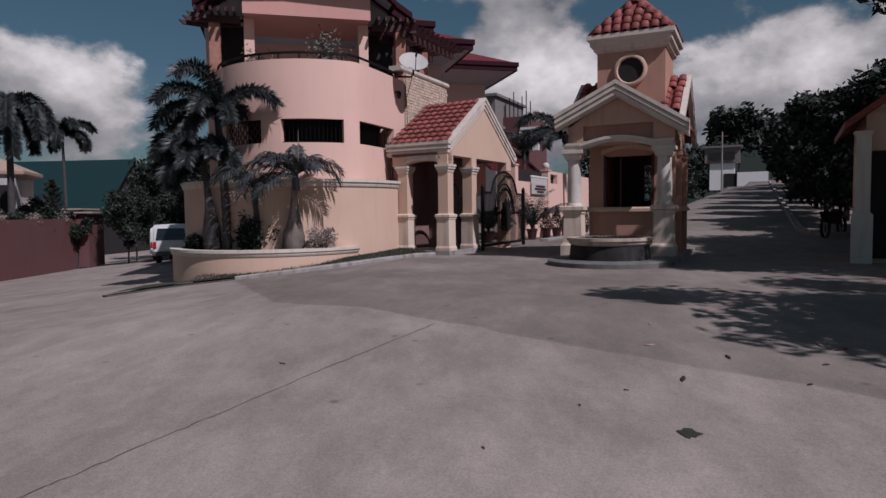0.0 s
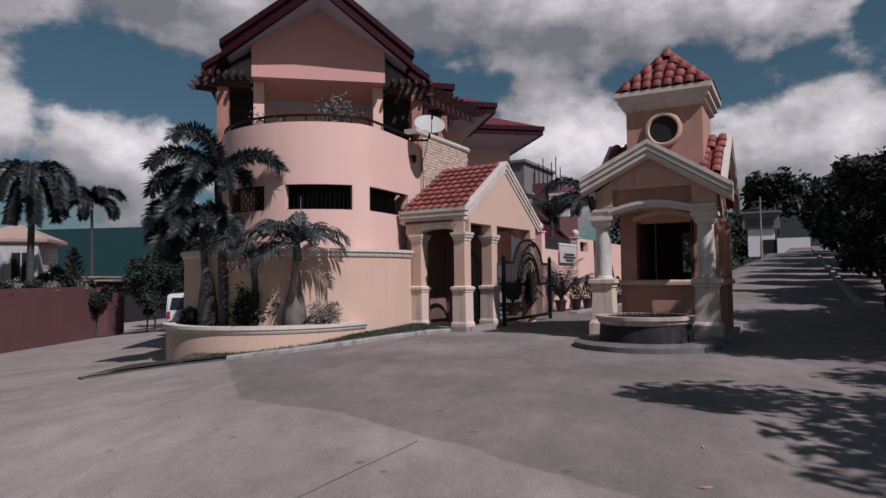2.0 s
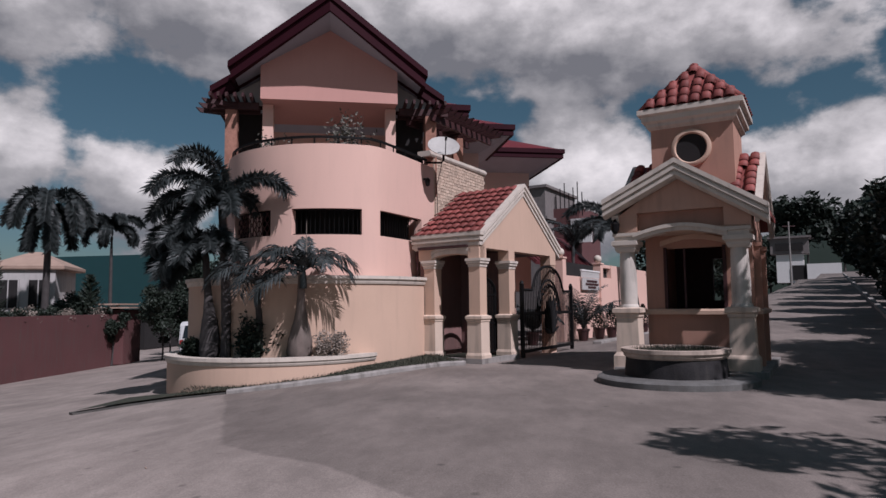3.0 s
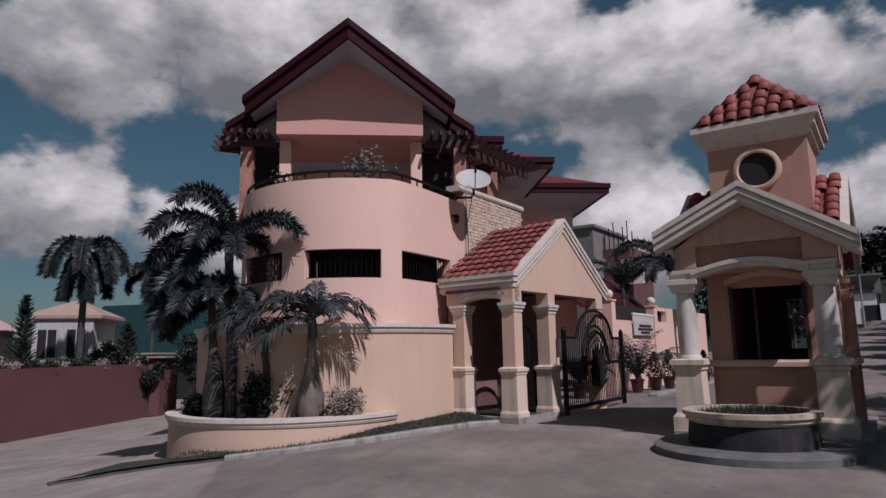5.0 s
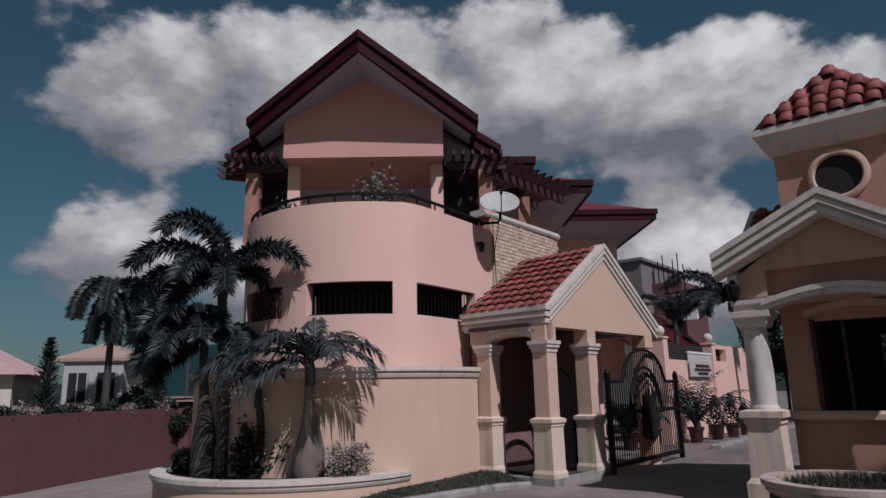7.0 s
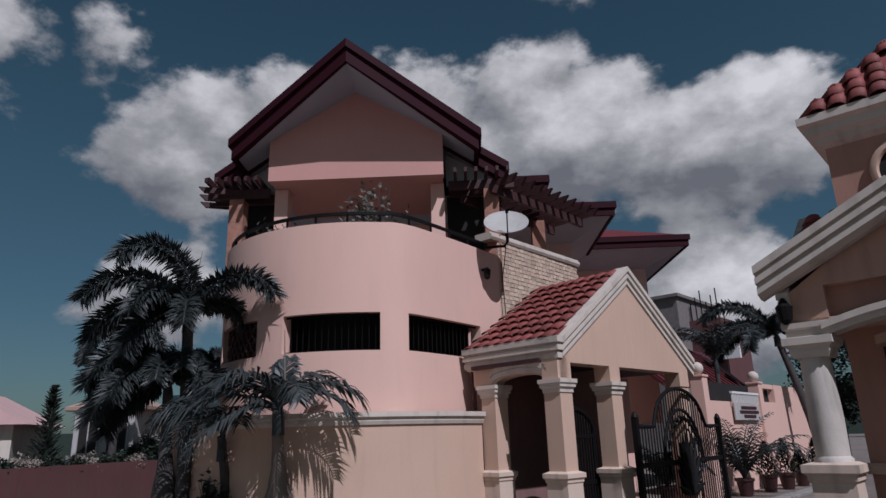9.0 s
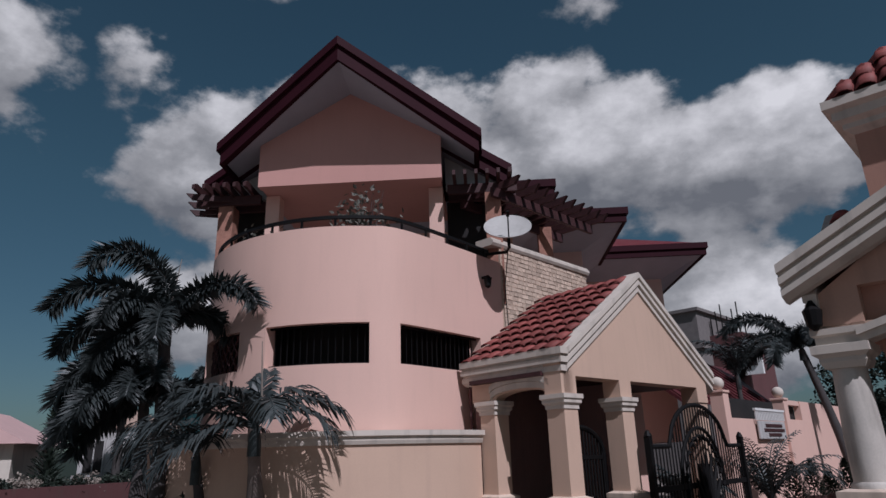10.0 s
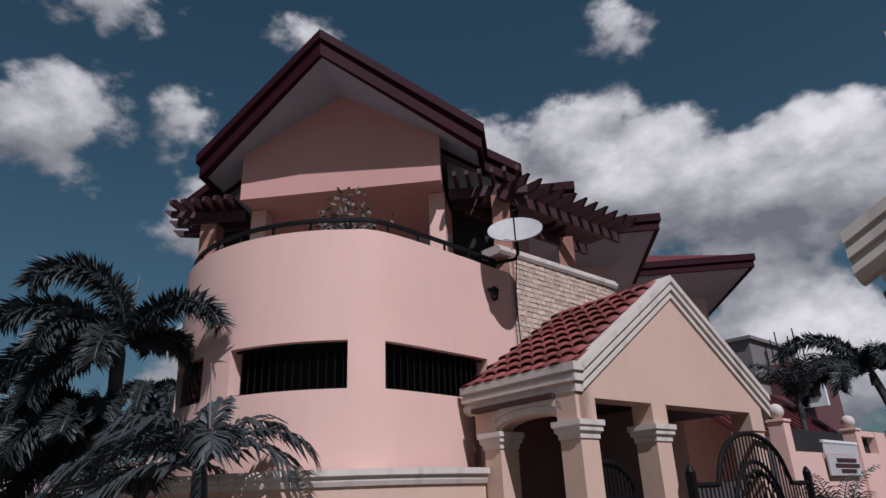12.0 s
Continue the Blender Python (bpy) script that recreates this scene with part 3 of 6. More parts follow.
for o, top, low in ((0.16, 0.03, -0.065), (0.11, -0.065, -0.1), (0.14, -0.1, -0.18), (0.085, -0.18, -0.215), (0.11, -0.215, -0.295), (0.05, -0.295, -0.34)):
    box(bm, (-0.1 + o / 2 + 0.01, 0.1 - o / 2 + 0.01, 3.64 + (top + low) / 2), (o + 0.02, o + 0.02, top - low))
part("corner_moulding", bm, CREAM, porch)

# ---- guard house ----
guard = thing("guard_house", pose(5.04, 14.6, 0, 0, 0, -24.2), "terracotta guard house with cream columns and tower", "guardhouse")
GB = 0.6
# booth: walls with an opening in the front
x0, x1, y0, y1 = -2.05, -0.05, 0.85, 3.3
for nm, c, sz in (("front_pier", (x0 + 0.2, y0 + 0.08, 2.0), (0.4, 0.16, 2.9)), ("front_pier", (x1 - 0.25, y0 + 0.08, 2.0), (0.5, 0.16, 2.9)), ("front_apron", (-1.10, y0 + 0.082, 1.18), (1.1, 0.156, 1.26)), ("lintel", (-1.10, y0 + 0.082, 3.25), (1.1, 0.156, 0.4)),
                  ("side_wall", (x1 - 0.08, (y0 + y1) / 2 + 0.16, 2.0), (0.16, y1 - y0, 2.9)), ("side_wall", (x0 + 0.08, (y0 + y1) / 2 + 0.16, 2.0), (0.16, y1 - y0, 2.9)), ("back_wall", (-1.485, y1 - 0.1, 2.0), (0.81, 0.16, 2.9)), ("back_wall", (-0.405, y1 - 0.1, 2.0), (0.39, 0.16, 2.9)), ("back_apron", (-0.84, y1 - 0.1, 1.275), (0.48, 0.156, 1.45)), ("back_lintel", (-0.84, y1 - 0.1, 3.2), (0.48, 0.156, 0.5))):
    bm = bmesh.new()
    box(bm, c, sz)
    # Back walls take the dark brown: the booth's unlit inside put into colour.
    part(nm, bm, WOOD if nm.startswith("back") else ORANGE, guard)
for x in (-2.27, -0.22):
    col = new("column")
    col.parent = guard
    col.matrix_basis = pose(x, 0.24, 0)
    bm = bmesh.new()
    square_post(bm, [(0.27, GB), (0.27, 0.93), (0.22, 1.0), (0.205, 1.66), (0.23, 1.69), (0.23, 1.74), (0.27, 1.77), (0.27, 1.85), (0.2, 1.87)])
    part("pedestal", bm, PEDESTAL, col)
    bm = bmesh.new()
    lathe(bm, [(0.19, 1.85), (0.19, 1.9), (0.165, 1.93), (0.17, 2.3), (0.15, 2.96), (0.17, 2.98)], n=24)
    part("shaft", bm, COLUMN, col, "weathered off-white round shaft", smooth=True)
    bm = bmesh.new()
    square_post(bm, [(0.17, 2.96), (0.2, 3.02), (0.2, 3.06), (0.25, 3.1), (0.25, 3.18), (0.2, 3.19), (0.2, 3.26), (0.23, 3.28), (0.23, 3.34)])
    part("capital", bm, CREAM, col)
bm = bmesh.new()
prism(bm, [(-2.5, 3.3), (-2.02, 3.3), (-2.02, 3.72), (-0.44, 3.72), (-0.44, 3.3), (0.02, 3.3), (0.02, 3.6), (-1.22, 4.45), (-2.5, 3.6)], lambda p, k: (p[0], 0.05 + 0.3 * k, p[1]))
part("pediment", bm, GUARD, guard)
# Recess in the darker terracotta, so its shade is partly in the colour.
bm = bmesh.new()
box(bm, (-1.23, 0.27, 3.54), (1.6, 0.12, 0.44))
part("sunk_panel", bm, ORANGE, guard)


def slab4(bm, a, th):
    t = [bm.verts.new(p) for p in a]
    u = [bm.verts.new((p[0], p[1], p[2] - th)) for p in a]
    bm.faces.new(t)
    bm.faces.new(u)
    for i in range(len(a)):
        bm.faces.new((t[i], t[(i + 1) % len(a)], u[(i + 1) % len(a)], u[i]))


GC, GE, GR = -1.22, 3.66, 4.62
for sgn in (-1, 1):
    bm = bmesh.new()
    ge = GE + (0.27 if sgn < 0 else -0.02)
    reach = 1.4 if sgn < 0 else 1.55
    slab4(bm, [(GC, -0.15, GR), (GC + sgn * (reach - 0.02), -0.15, ge), (GC + sgn * (reach - 0.02), 1.9, ge), (GC, 1.9, GR)], 0.1)
    part("front_roof", bm, TILE, guard)
    bm = bmesh.new()
    n = len(RAKE)
    r0 = [bm.verts.new((GC, -0.12 - o, GR + 0.03 + h)) for o, h in RAKE]
    r1 = [bm.verts.new((GC + sgn * reach, -0.12 - o, ge + 0.03 + h)) for o, h in RAKE]
    for i in range(n):
        bm.faces.new((r0[i], r0[(i + 1) % n], r1[(i + 1) % n], r1[i]))
    bm.faces.new(r0)
    bm.faces.new(r1)
    part("rake_moulding", bm, CREAM, guard)
SRY, SRZ = 1.85, 4.98
for sgn in (-1, 1):
    bm = bmesh.new()
    run_y = 1.4 if sgn < 0 else 1.85
    low = SRZ - 0.724 * run_y
    slab4(bm, [(GC - 1.25, SRY, SRZ), (GC + 1.36, SRY, SRZ), (GC + 1.36, SRY + sgn * run_y, low), (GC - 1.25, SRY + sgn * run_y, low)], 0.1)
    part("side_roof", bm, TILE, guard)
for sx in (-1, 1):
    for sgn in (-1, 1):
        bm = bmesh.new()
        raked_band(bm, SRY, SRZ + 0.02, SRY + sgn * 1.88, GE, GC + (1.36 if sx > 0 else -1.2), [(sx * o * 0.45, h * 0.8) for o, h in RAKE])
        part("side_rake_moulding", bm, CREAM, guard)
    bm = bmesh.new()
    prism(bm, [(0.3, 3.38), (3.4, 3.38), (3.5, 3.6), (SRY, 4.85), (0.25, 3.6)], lambda p, k: (GC + sx * (1.15 - 0.16 * k), p[0], p[1]))
    part("side_gable", bm, ORANGE, guard)
TX, TY, TH = -1.05, 1.5, 0.78
bm = bmesh.new()
box(bm, (TX, TY, 4.7), (2 * TH, 2 * TH, 2.0))
part("tower_wall", bm, ORANGE, guard)
bm = bmesh.new()
square_post(bm, [(TH, 5.5), (TH + 0.08, 5.56), (TH + 0.08, 5.62), (TH + 0.15, 5.66), (TH + 0.15, 5.76), (TH + 0.22, 5.8), (TH + 0.22, 5.9)], (TX, TY, 0))
part("tower_cornice", bm, CREAM, guard)
bm = bmesh.new()
square_post(bm, [(TH + 0.16, 5.9), (0.03, 6.95)], (TX, TY, 0))
part("tower_roof", bm, TILE, guard)

# ---- round basin before the guard house ----
basin = thing("round_basin", pose(3.52, 14.1, 0), "low round plant basin with cream rim on a stone step", "planter")
bm = bmesh.new()
lathe(bm, [(1.32, 0.3), (1.32, 0.69), (1.27, 0.72), (0.3, 0.72)], n=48)
part("step", bm, material("mossy_step_concrete", (0.13, 0.125, 0.12), 0.9, 0.35, 3, 40, 0.4, dirt=0.8), basin, smooth=True)
bm = bmesh.new()
lathe(bm, [(0.85, 0.7), (0.82, 1.02)], n=48)
part("drum", bm, material("black_stained_concrete", (0.022, 0.02, 0.021), 0.85, 0.7, 3, 40, 0.4, dirt=0.25), basin, smooth=True)
bm = bmesh.new()
lathe(bm, [(0.8, 1.0), (0.82, 1.03), (0.86, 1.06), (0.86, 1.1), (0.9, 1.12), (0.9, 1.18), (0.74, 1.18), (0.74, 1.1)], n=48)
part("rim", bm, material("stained_cream_rim", (0.45, 0.36, 0.30), 0.8, 0.25, 4, 40, 0.2, dirt=0.8), basin, smooth=True)

# ---- maroon wall along the left street ----
bm = bmesh.new()
sweep(bm, [(0, -1.9), (0, 1.65), (-0.2, 1.65), (-0.2, -1.9)], [(-18.9, 6), (-20.3, 26), (-22.2, 39.5)])
solid("wall_street", bm, WALLRED, "long plain maroon painted street wall", "wall", "structure")

# ---- planting ----
def frond_mesh(rng, length, rise, droop, leaflet, plumose, width=0.035, n=34, hang=False):
    """One palm frond along +x from the origin: a bending rachis with leaflets on both sides, in several planes when plumose."""
    bm = bmesh.new()
    pts, dirs, p, ang = [], [], Vector((0, 0, 0)), rise
    steps = 16
    for i in range(steps + 1):
        pts.append(p.copy())
        d = Vector((math.cos(ang), 0, math.sin(ang)))
        dirs.append(d)
        p = p + d * (length / steps)
        if hang:
            ang -= droop / steps * (1.5 if i < 0.5 * steps else 0.5)
        else:
            ang -= droop / steps * (0.65 + 1.0 * i / steps)
    tube(bm, pts, [0.022 * (1 - 0.85 * i / steps) + 0.003 for i in range(steps + 1)], 5)
    for i in range(n):
        t = 0.1 + 0.9 * i / (n - 1)
        k = min(steps - 1, int(t * steps))
        f = t * steps - k
        o = pts[k].lerp(pts[k + 1], f)
        d = dirs[k].lerp(dirs[k + 1], f).normalized()
        up = Vector((0, 1, 0)).cross(d) * -1
        if plumose:
            ll = 0.86 * leaflet * (0.55 + 0.5 * smooth01(t * 3) - 0.22 * smooth01((t - 0.8) * 5)) * (0.72 + 0.46 * rng.random())
        else:
            ll = leaflet * (0.45 + 0.75 * math.sin(math.pi * min(1.0, 0.12 + t * 0.86))) * (0.85 + 0.3 * rng.random())
        for side in (-1, 1):
            for tilt in ((0.95, 0.4, -0.2, -0.75) if plumose else (0.25,)):
                tl = tilt + (0.75 if plumose else 0.5) * (rng.random() - 0.5)
                s = (Vector((0, side, 0)) * math.cos(tl) + up * math.sin(tl) + d * ((0.2 + 0.4 * t) if plumose else (0.55 + 0.5 * t))).normalized()
                sag = Vector((0, 0, (-0.2 if plumose else -0.3) * ll * (0.7 + 0.5 * rng.random())))
                w = d * width * (0.8 + 0.4 * rng.random())
                m = o + s * ll * 0.55 + sag * 0.25
                e = o + s * ll + sag * (1.0 if plumose else 1.6)
                a, b, c1, c2, tip = (bm.verts.new(v) for v in (o - w * 0.3, o + w * 0.3, m - w, m + w, e))
                bm.faces.new((a, c1, c2, b))
                bm.faces.new((c1, tip, c2))
    return bm


def palm(name, base, top, fronds, trunk_r, label, seed, leaf_mat, bark_mat, plumose=True, group="", width=0.021, hang=False):
    """base and top of the trunk; fronds: rows of (azimuth, length, rise, droop, leaflet)."""
    rng = random.Random(seed)
    pl = thing(name, pose(*base), label, "palm tree", group)
    t = Vector(top) - Vector(base)
    bm = bmesh.new()
    n = 14
    pts, rad = [], []
    for i in range(n + 1):
        k = i / n
        pts.append(Vector((t.x * k ** 1.5, t.y * k ** 1.5, t.z * k)) + Vector((0.02 * math.sin(5 * k), 0, 0)))
        rad.append(trunk_r(k) * (1 + 0.05 * (i % 2)))
    tube(bm, pts, rad, 12)
    part("trunk", bm, bark_mat, pl, smooth=True)
    bm = bmesh.new()
    tube(bm, [t + Vector((0, 0, -0.35)), t + Vector((0, 0, -0.1)), t + Vector((0, 0, 0.12))], [trunk_r(1) * 1.15, trunk_r(1) * 1.05, trunk_r(1) * 0.4], 10)
    part("crownshaft", bm, leaf_mat, pl, smooth=True)
    for az, ln, rise, droop, leaflet in fronds:
        fo = part("frond", frond_mesh(rng, ln, radians(rise), radians(droop), leaflet, plumose, width, 64 if plumose else 32, hang), leaf_mat, pl)
        fo.matrix_basis = Matrix.Translation(t + Vector((0, 0, 0.02))) @ Matrix.Rotation(radians(az), 4, "Z")
    return pl


bottle = lambda r0, r1: (lambda k: r1 + (r0 - r1) * math.exp(-((k - 0.12) / 0.33) ** 2))
palm("foxtail_palm", (-5.52, 16.2, 0.85), (-5.62, 16.15, 4.3),
     [(226, 1.85, 50, 108, 0.33), (236, 1.95, 96, 150, 0.34), (10, 1.75, 56, 112, 0.32), (208, 1.75, 22, 92, 0.33), (196, 1.35, 6, 80, 0.33), (262, 1.3, 40, 110, 0.3), (305, 1.2, 20, 95, 0.3), (120, 1.5, 55, 100, 0.3), (60, 1.2, 35, 100, 0.3), (240, 1.3, -8, 70, 0.32), (182, 1.4, 34, 105, 0.32)],
     lambda k: 0.115 - 0.035 * k, "tall foxtail palm with grey trunk in the planter", 3, LEAF, BARK, group="planter palms", width=0.019)
palm("foxtail_palm", (-5.94, 16.3, 0.85), (-6.1, 16.4, 3.15),
     [(250, 1.5, 62, 125, 0.33), (212, 1.5, 72, 130, 0.33), (320, 1.3, 66, 125, 0.31), (222, 1.5, 50, 118, 0.34), (205, 1.35, 26, 100, 0.34), (238, 1.4, 14, 92, 0.33), (188, 1.5, 52, 115, 0.32), (268, 1.4, 34, 105, 0.32), (300, 1.3, 48, 110, 0.3), (340, 1.2, 40, 115, 0.3), (225, 1.2, -14, 62, 0.32), (45, 1.1, 45, 110, 0.3), (150, 1.3, 45, 105, 0.32)],
     bottle(0.22, 0.07), "dark foxtail palm with swollen trunk in the planter", 5, LEAF, BARK, group="planter palms", width=0.019)
palm("bottle_palm", (-3.82, 16.08, 0.85), (-3.6, 15.65, 2.68),
     [(30, 1.35, 48, 105, 0.40), (12, 1.2, 34, 100, 0.40), (195, 1.45, 46, 100, 0.42), (222, 1.6, 26, 84, 0.42), (250, 1.25, 60, 105, 0.4), (62, 1.1, 66, 95, 0.38), (318, 1.1, 52, 110, 0.38), (165, 1.25, 62, 92, 0.4), (100, 0.8, 84, 40, 0.3), (236, 1.4, 4, 66, 0.4)],
     bottle(0.27, 0.075), "short bottle palm with swollen ringed trunk", 8, LEAF, STEM, plumose=False, group="planter palms", width=0.028)
palm("bottle_palm", (-4.75, 16.25, 0.85), (-4.7, 15.95, 2.35),
     [(200, 1.3, 50, 110, 0.42), (235, 1.2, 60, 110, 0.42), (270, 1.2, 40, 110, 0.42), (170, 1.3, 65, 100, 0.42), (320, 1.1, 60, 115, 0.4), (20, 1.1, 65, 110, 0.4)],
     bottle(0.15, 0.06), "young palm with spreading fronds in the planter", 9, LEAF, BARK, plumose=False, group="planter palms", width=0.019)


def shrub(name, c, r, label, seed, mat, n=900, leaf=0.06, cat="shrub", rz=1.0, group=""):
    """A bush: short stems and many small leaves over an uneven body."""
    rng = random.Random(seed)
    sh = thing(name, pose(*c), label, cat, group)
    bm = bmesh.new()
    for i in range(9):
        a = rng.random() * 6.28
        q = Vector((math.cos(a) * r * 0.6 * rng.random(), math.sin(a) * r * 0.6 * rng.random(), r * rz * (0.7 + 0.7 * rng.random())))
        tube(bm, [(0, 0, -0.05), q * 0.5 + Vector((0, 0, 0.1)), q], [0.02, 0.012, 0.004], 4)
    part("stems", bm, BARK, sh)
    verts, faces = [], []
    lobes = [(Vector((rng.uniform(-.55, .55), rng.uniform(-.55, .55), rng.uniform(0.35, 1.15))), rng.uniform(0.35, 0.6)) for _ in range(12)]
    for i in range(n):
        lc, lr = lobes[rng.randrange(12)]
        d = Vector((rng.gauss(0, 1), rng.gauss(0, 1), rng.gauss(0, 1))).normalized() * lr * (0.55 + 0.5 * rng.random())
        o = Vector(((lc.x + d.x) * r, (lc.y + d.y) * r, max(0.03, (lc.z + d.z) * r * rz)))
        u = Vector((rng.gauss(0, 1), rng.gauss(0, 1), rng.gauss(0, 0.7))).normalized()
        w = u.cross(Vector((rng.gauss(0, 1), rng.gauss(0, 1), rng.gauss(0, 1)))).normalized()
        k = len(verts)
        verts += [o - u * leaf, o + w * leaf * 0.45, o + u * leaf, o - w * leaf * 0.45]
        faces.append((k, k + 1, k + 2, k + 3))
    me = bpy.data.meshes.new("foliage")
    me.from_pydata(verts, [], faces)
    me.materials.append(mat)
    fo = new("foliage", me)
    fo.parent = sh
    return sh


DRYLEAF = material("pale_shrub_leaf", (0.24, 0.20, 0.17), 0.7, 0.4, 9, 60, 0.1)
BUSH = material("dark_bush_leaf", (0.018, 0.026, 0.018), 0.6, 0.45, 5, 50, 0.1)
shrub("round_shrub", (-3.1, 15.95, 0.85), 0.36, "round pale clipped shrub in the planter", 11, DRYLEAF, 1500, 0.035, rz=1.05)
shrub("planter_bush", (-6.45, 16.6, 0.85), 0.3, "dark leafy bush among the planter palms", 12, BUSH, 1100, 0.06, group="planter bushes")
shrub("planter_bush", (-4.95, 16.15, 0.85), 0.45, "tall dark bush among the planter palms", 17, BUSH, 1500, 0.06, group="planter bushes", rz=1.5)
shrub("planter_bush", (-4.75, 16.5, 0.85), 0.5, "tall dark bush among the planter palms", 18, BUSH, 1500, 0.06, group="planter bushes", rz=1.5)
shrub("planter_bush", (-4.45, 16.4, 0.85), 0.45, "dark leafy bush among the planter palms", 16, BUSH, 900, 0.055, group="planter bushes")


def crown(name, base, h, r, label, seed, mat, n=5000, leaf=0.12, trunk=0.16, group="", rz=0.8, cat="tree"):
    """A broad tree: tapered trunk, limbs and a crown of small leaves in uneven clumps."""
    rng = random.Random(seed)
    tr = thing(name, pose(*base), label, cat, group)
    bm = bmesh.new()
    tube(bm, [(0, 0, -0.3), (0.05, 0, h * 0.3), (0, 0.08, h * 0.6)], [trunk, trunk * 0.75, trunk * 0.45], 10)
    part("trunk", bm, BARK, tr, smooth=True)
    clumps = []
    for i in range(22):
        a, q = rng.random() * 6.28, math.sqrt(rng.random())
        clumps.append((Vector((math.cos(a) * r * 0.8 * q, math.sin(a) * r * 0.8 * q, h * 0.72 + r * rz * rng.uniform(-0.75, 0.85) * (1 - 0.4 * q))), r * rng.uniform(0.2, 0.4)))
    for i in range(7):
        bm = bmesh.new()
        c = clumps[i][0]
        tube(bm, [(0, 0.03, h * 0.4), c * 0.5 + Vector((0, 0, h * 0.28)), c], [trunk * 0.4, trunk * 0.22, 0.02], 6)
        part("limb", bm, BARK, tr)
    verts, faces = [], []
    for i in range(n):
        c, cr = clumps[rng.randrange(len(clumps))]
        d = Vector((rng.gauss(0, 1), rng.gauss(0, 1), rng.gauss(0, 0.8))).normalized() * cr * (0.35 + 0.75 * rng.random())
        o = c + d
        u = Vector((rng.gauss(0, 1), rng.gauss(0, 1), rng.gauss(-0.3, 0.7))).normalized()
        w = u.cross(Vector((rng.gauss(0, 1), rng.gauss(0, 1), rng.gauss(0, 1)))).normalized()
        k, s = len(verts), leaf * rng.uniform(0.6, 1.3)
        verts += [o - u * s, o + w * s * 0.45, o + u * s, o - w * s * 0.45]
        faces.append((k, k + 1, k + 2, k + 3))
    me = bpy.data.meshes.new("crown")
    me.from_pydata(verts, [], faces)
    me.materials.append(mat)
    cr = new("crown", me)
    cr.parent = tr
    return tr


# street trees on the right, and others out of view that shade the road and lodge
def street(s, off):
    """A place s metres up the side street, off metres to its right."""
    x, y = 6.6 + 0.42 * s + 0.907 * off, 17 + 0.907 * s - 0.42 * off
    return x, y, gz(x, y)


for i, (s, off, h, r) in enumerate(((3, 6.2, 4.4, 1.9), (7.5, 4.9, 4.5, 2.0), (11.5, 4.3, 4.5, 2.1), (16, 4.0, 4.3, 2.1), (21, 3.9, 4.3, 2.2), (27, 3.9, 4.6, 2.4), (35, 4.1, 5.0, 2.7), (44, 4.5, 5.6, 3.0), (56, 5.4, 6.6, 3.6), (72, 6.4, 7.6, 4.4))):
    crown("street_tree", street(s, off), h, r, "dense dark street tree beside the side street", 30 + i, BUSH, 10000, 0.12 + 0.004 * s, group="side street trees", rz=1.2)
crown("street_tree", (11.2, 10.0, gz(11.2, 10.0)), 7.2, 3.5, "large leafy tree shading the road", 51, BUSH, 14000, 0.14)
# Three trees added, mostly out of view, to darken the lodge and road.
crown("street_tree", (13.2, 9.6, gz(13.2, 9.6)), 9.5, 3.3, "large leafy tree shading the road", 53, BUSH, 12000, 0.15, rz=1.1)
crown("street_tree", (11.3, 12.6, gz(11.3, 12.6)), 8.2, 3.1, "large leafy tree added to shade the lodge", 54, BUSH, 11000, 0.14, rz=1.0)
crown("street_tree", (13.6, 13.8, gz(13.6, 13.8)), 8.6, 3.0, "large leafy tree added to shade the lodge", 55, BUSH, 9000, 0.15, rz=1.0)
crown("street_tree", (8.0, 5.0, gz(8.0, 5.0)), 6.4, 2.6, "large leafy tree shading the road", 52, BUSH, 9500, 0.13)
for i in range(11):
    st = 2 + 3.6 * i + 0.25 * i * i
    crown("street_bush", street(st, (4.4 if st < 8 else 3.7) + 0.03 * st), 2.4 + 0.04 * st, 1.5 + 0.03 * st, "dense dark bush below the street trees", 130 + i, BUSH, 4200, 0.11 + 0.003 * st, 0.06, "side street bushes", 1.1, "bush")
for i in range(12):
    st, off = 118 + 9 * (i % 4), -16 + 6.5 * i
    crown("hill_tree", street(st, off), 11 + (i % 3) * 2 + 0.12 * max(0, off), 7.0, "dark tree on the far hill slope", 160 + i, BUSH, 2600, 0.7, 0.3, "hill trees", 0.9)
pole = thing("utility_pole", pose(*street(80, -3.6)), "thin grey utility pole beside the street", "pole")
bm = bmesh.new()
tube(bm, [(0, 0, -0.3), (0, 0, 8.2)], [0.14, 0.09], 8)
part("shaft", bm, KERB, pole)
bm = bmesh.new()
box(bm, (0, 0, 7.6), (1.6, 0.1, 0.12))
part("crossarm", bm, WOOD, pole)
for i, (s, off, h, r) in enumerate(((30, -4.0, 3.2, 1.3), (42, -5, 4.0, 1.8))):
    crown("roadside_tree", street(s, off), h, r, "small dark tree beside the street", 60 + i, BUSH, 2500, 0.11, group="small roadside trees")
for i, (x, y, h, r) in enumerate(((-14.5, 39, 6.0, 3.0), (-18.3, 43, 6.5, 3.2), (-10.5, 40, 6.5, 3.2), (-21, 48, 6.5, 3.4), (-8, 46, 8, 4.0))):
    crown("garden_tree", (x, y, gz(x, y)), h, r, "dark tree behind the parked van", 70 + i, BUSH, 6500, 0.16, group="garden trees")

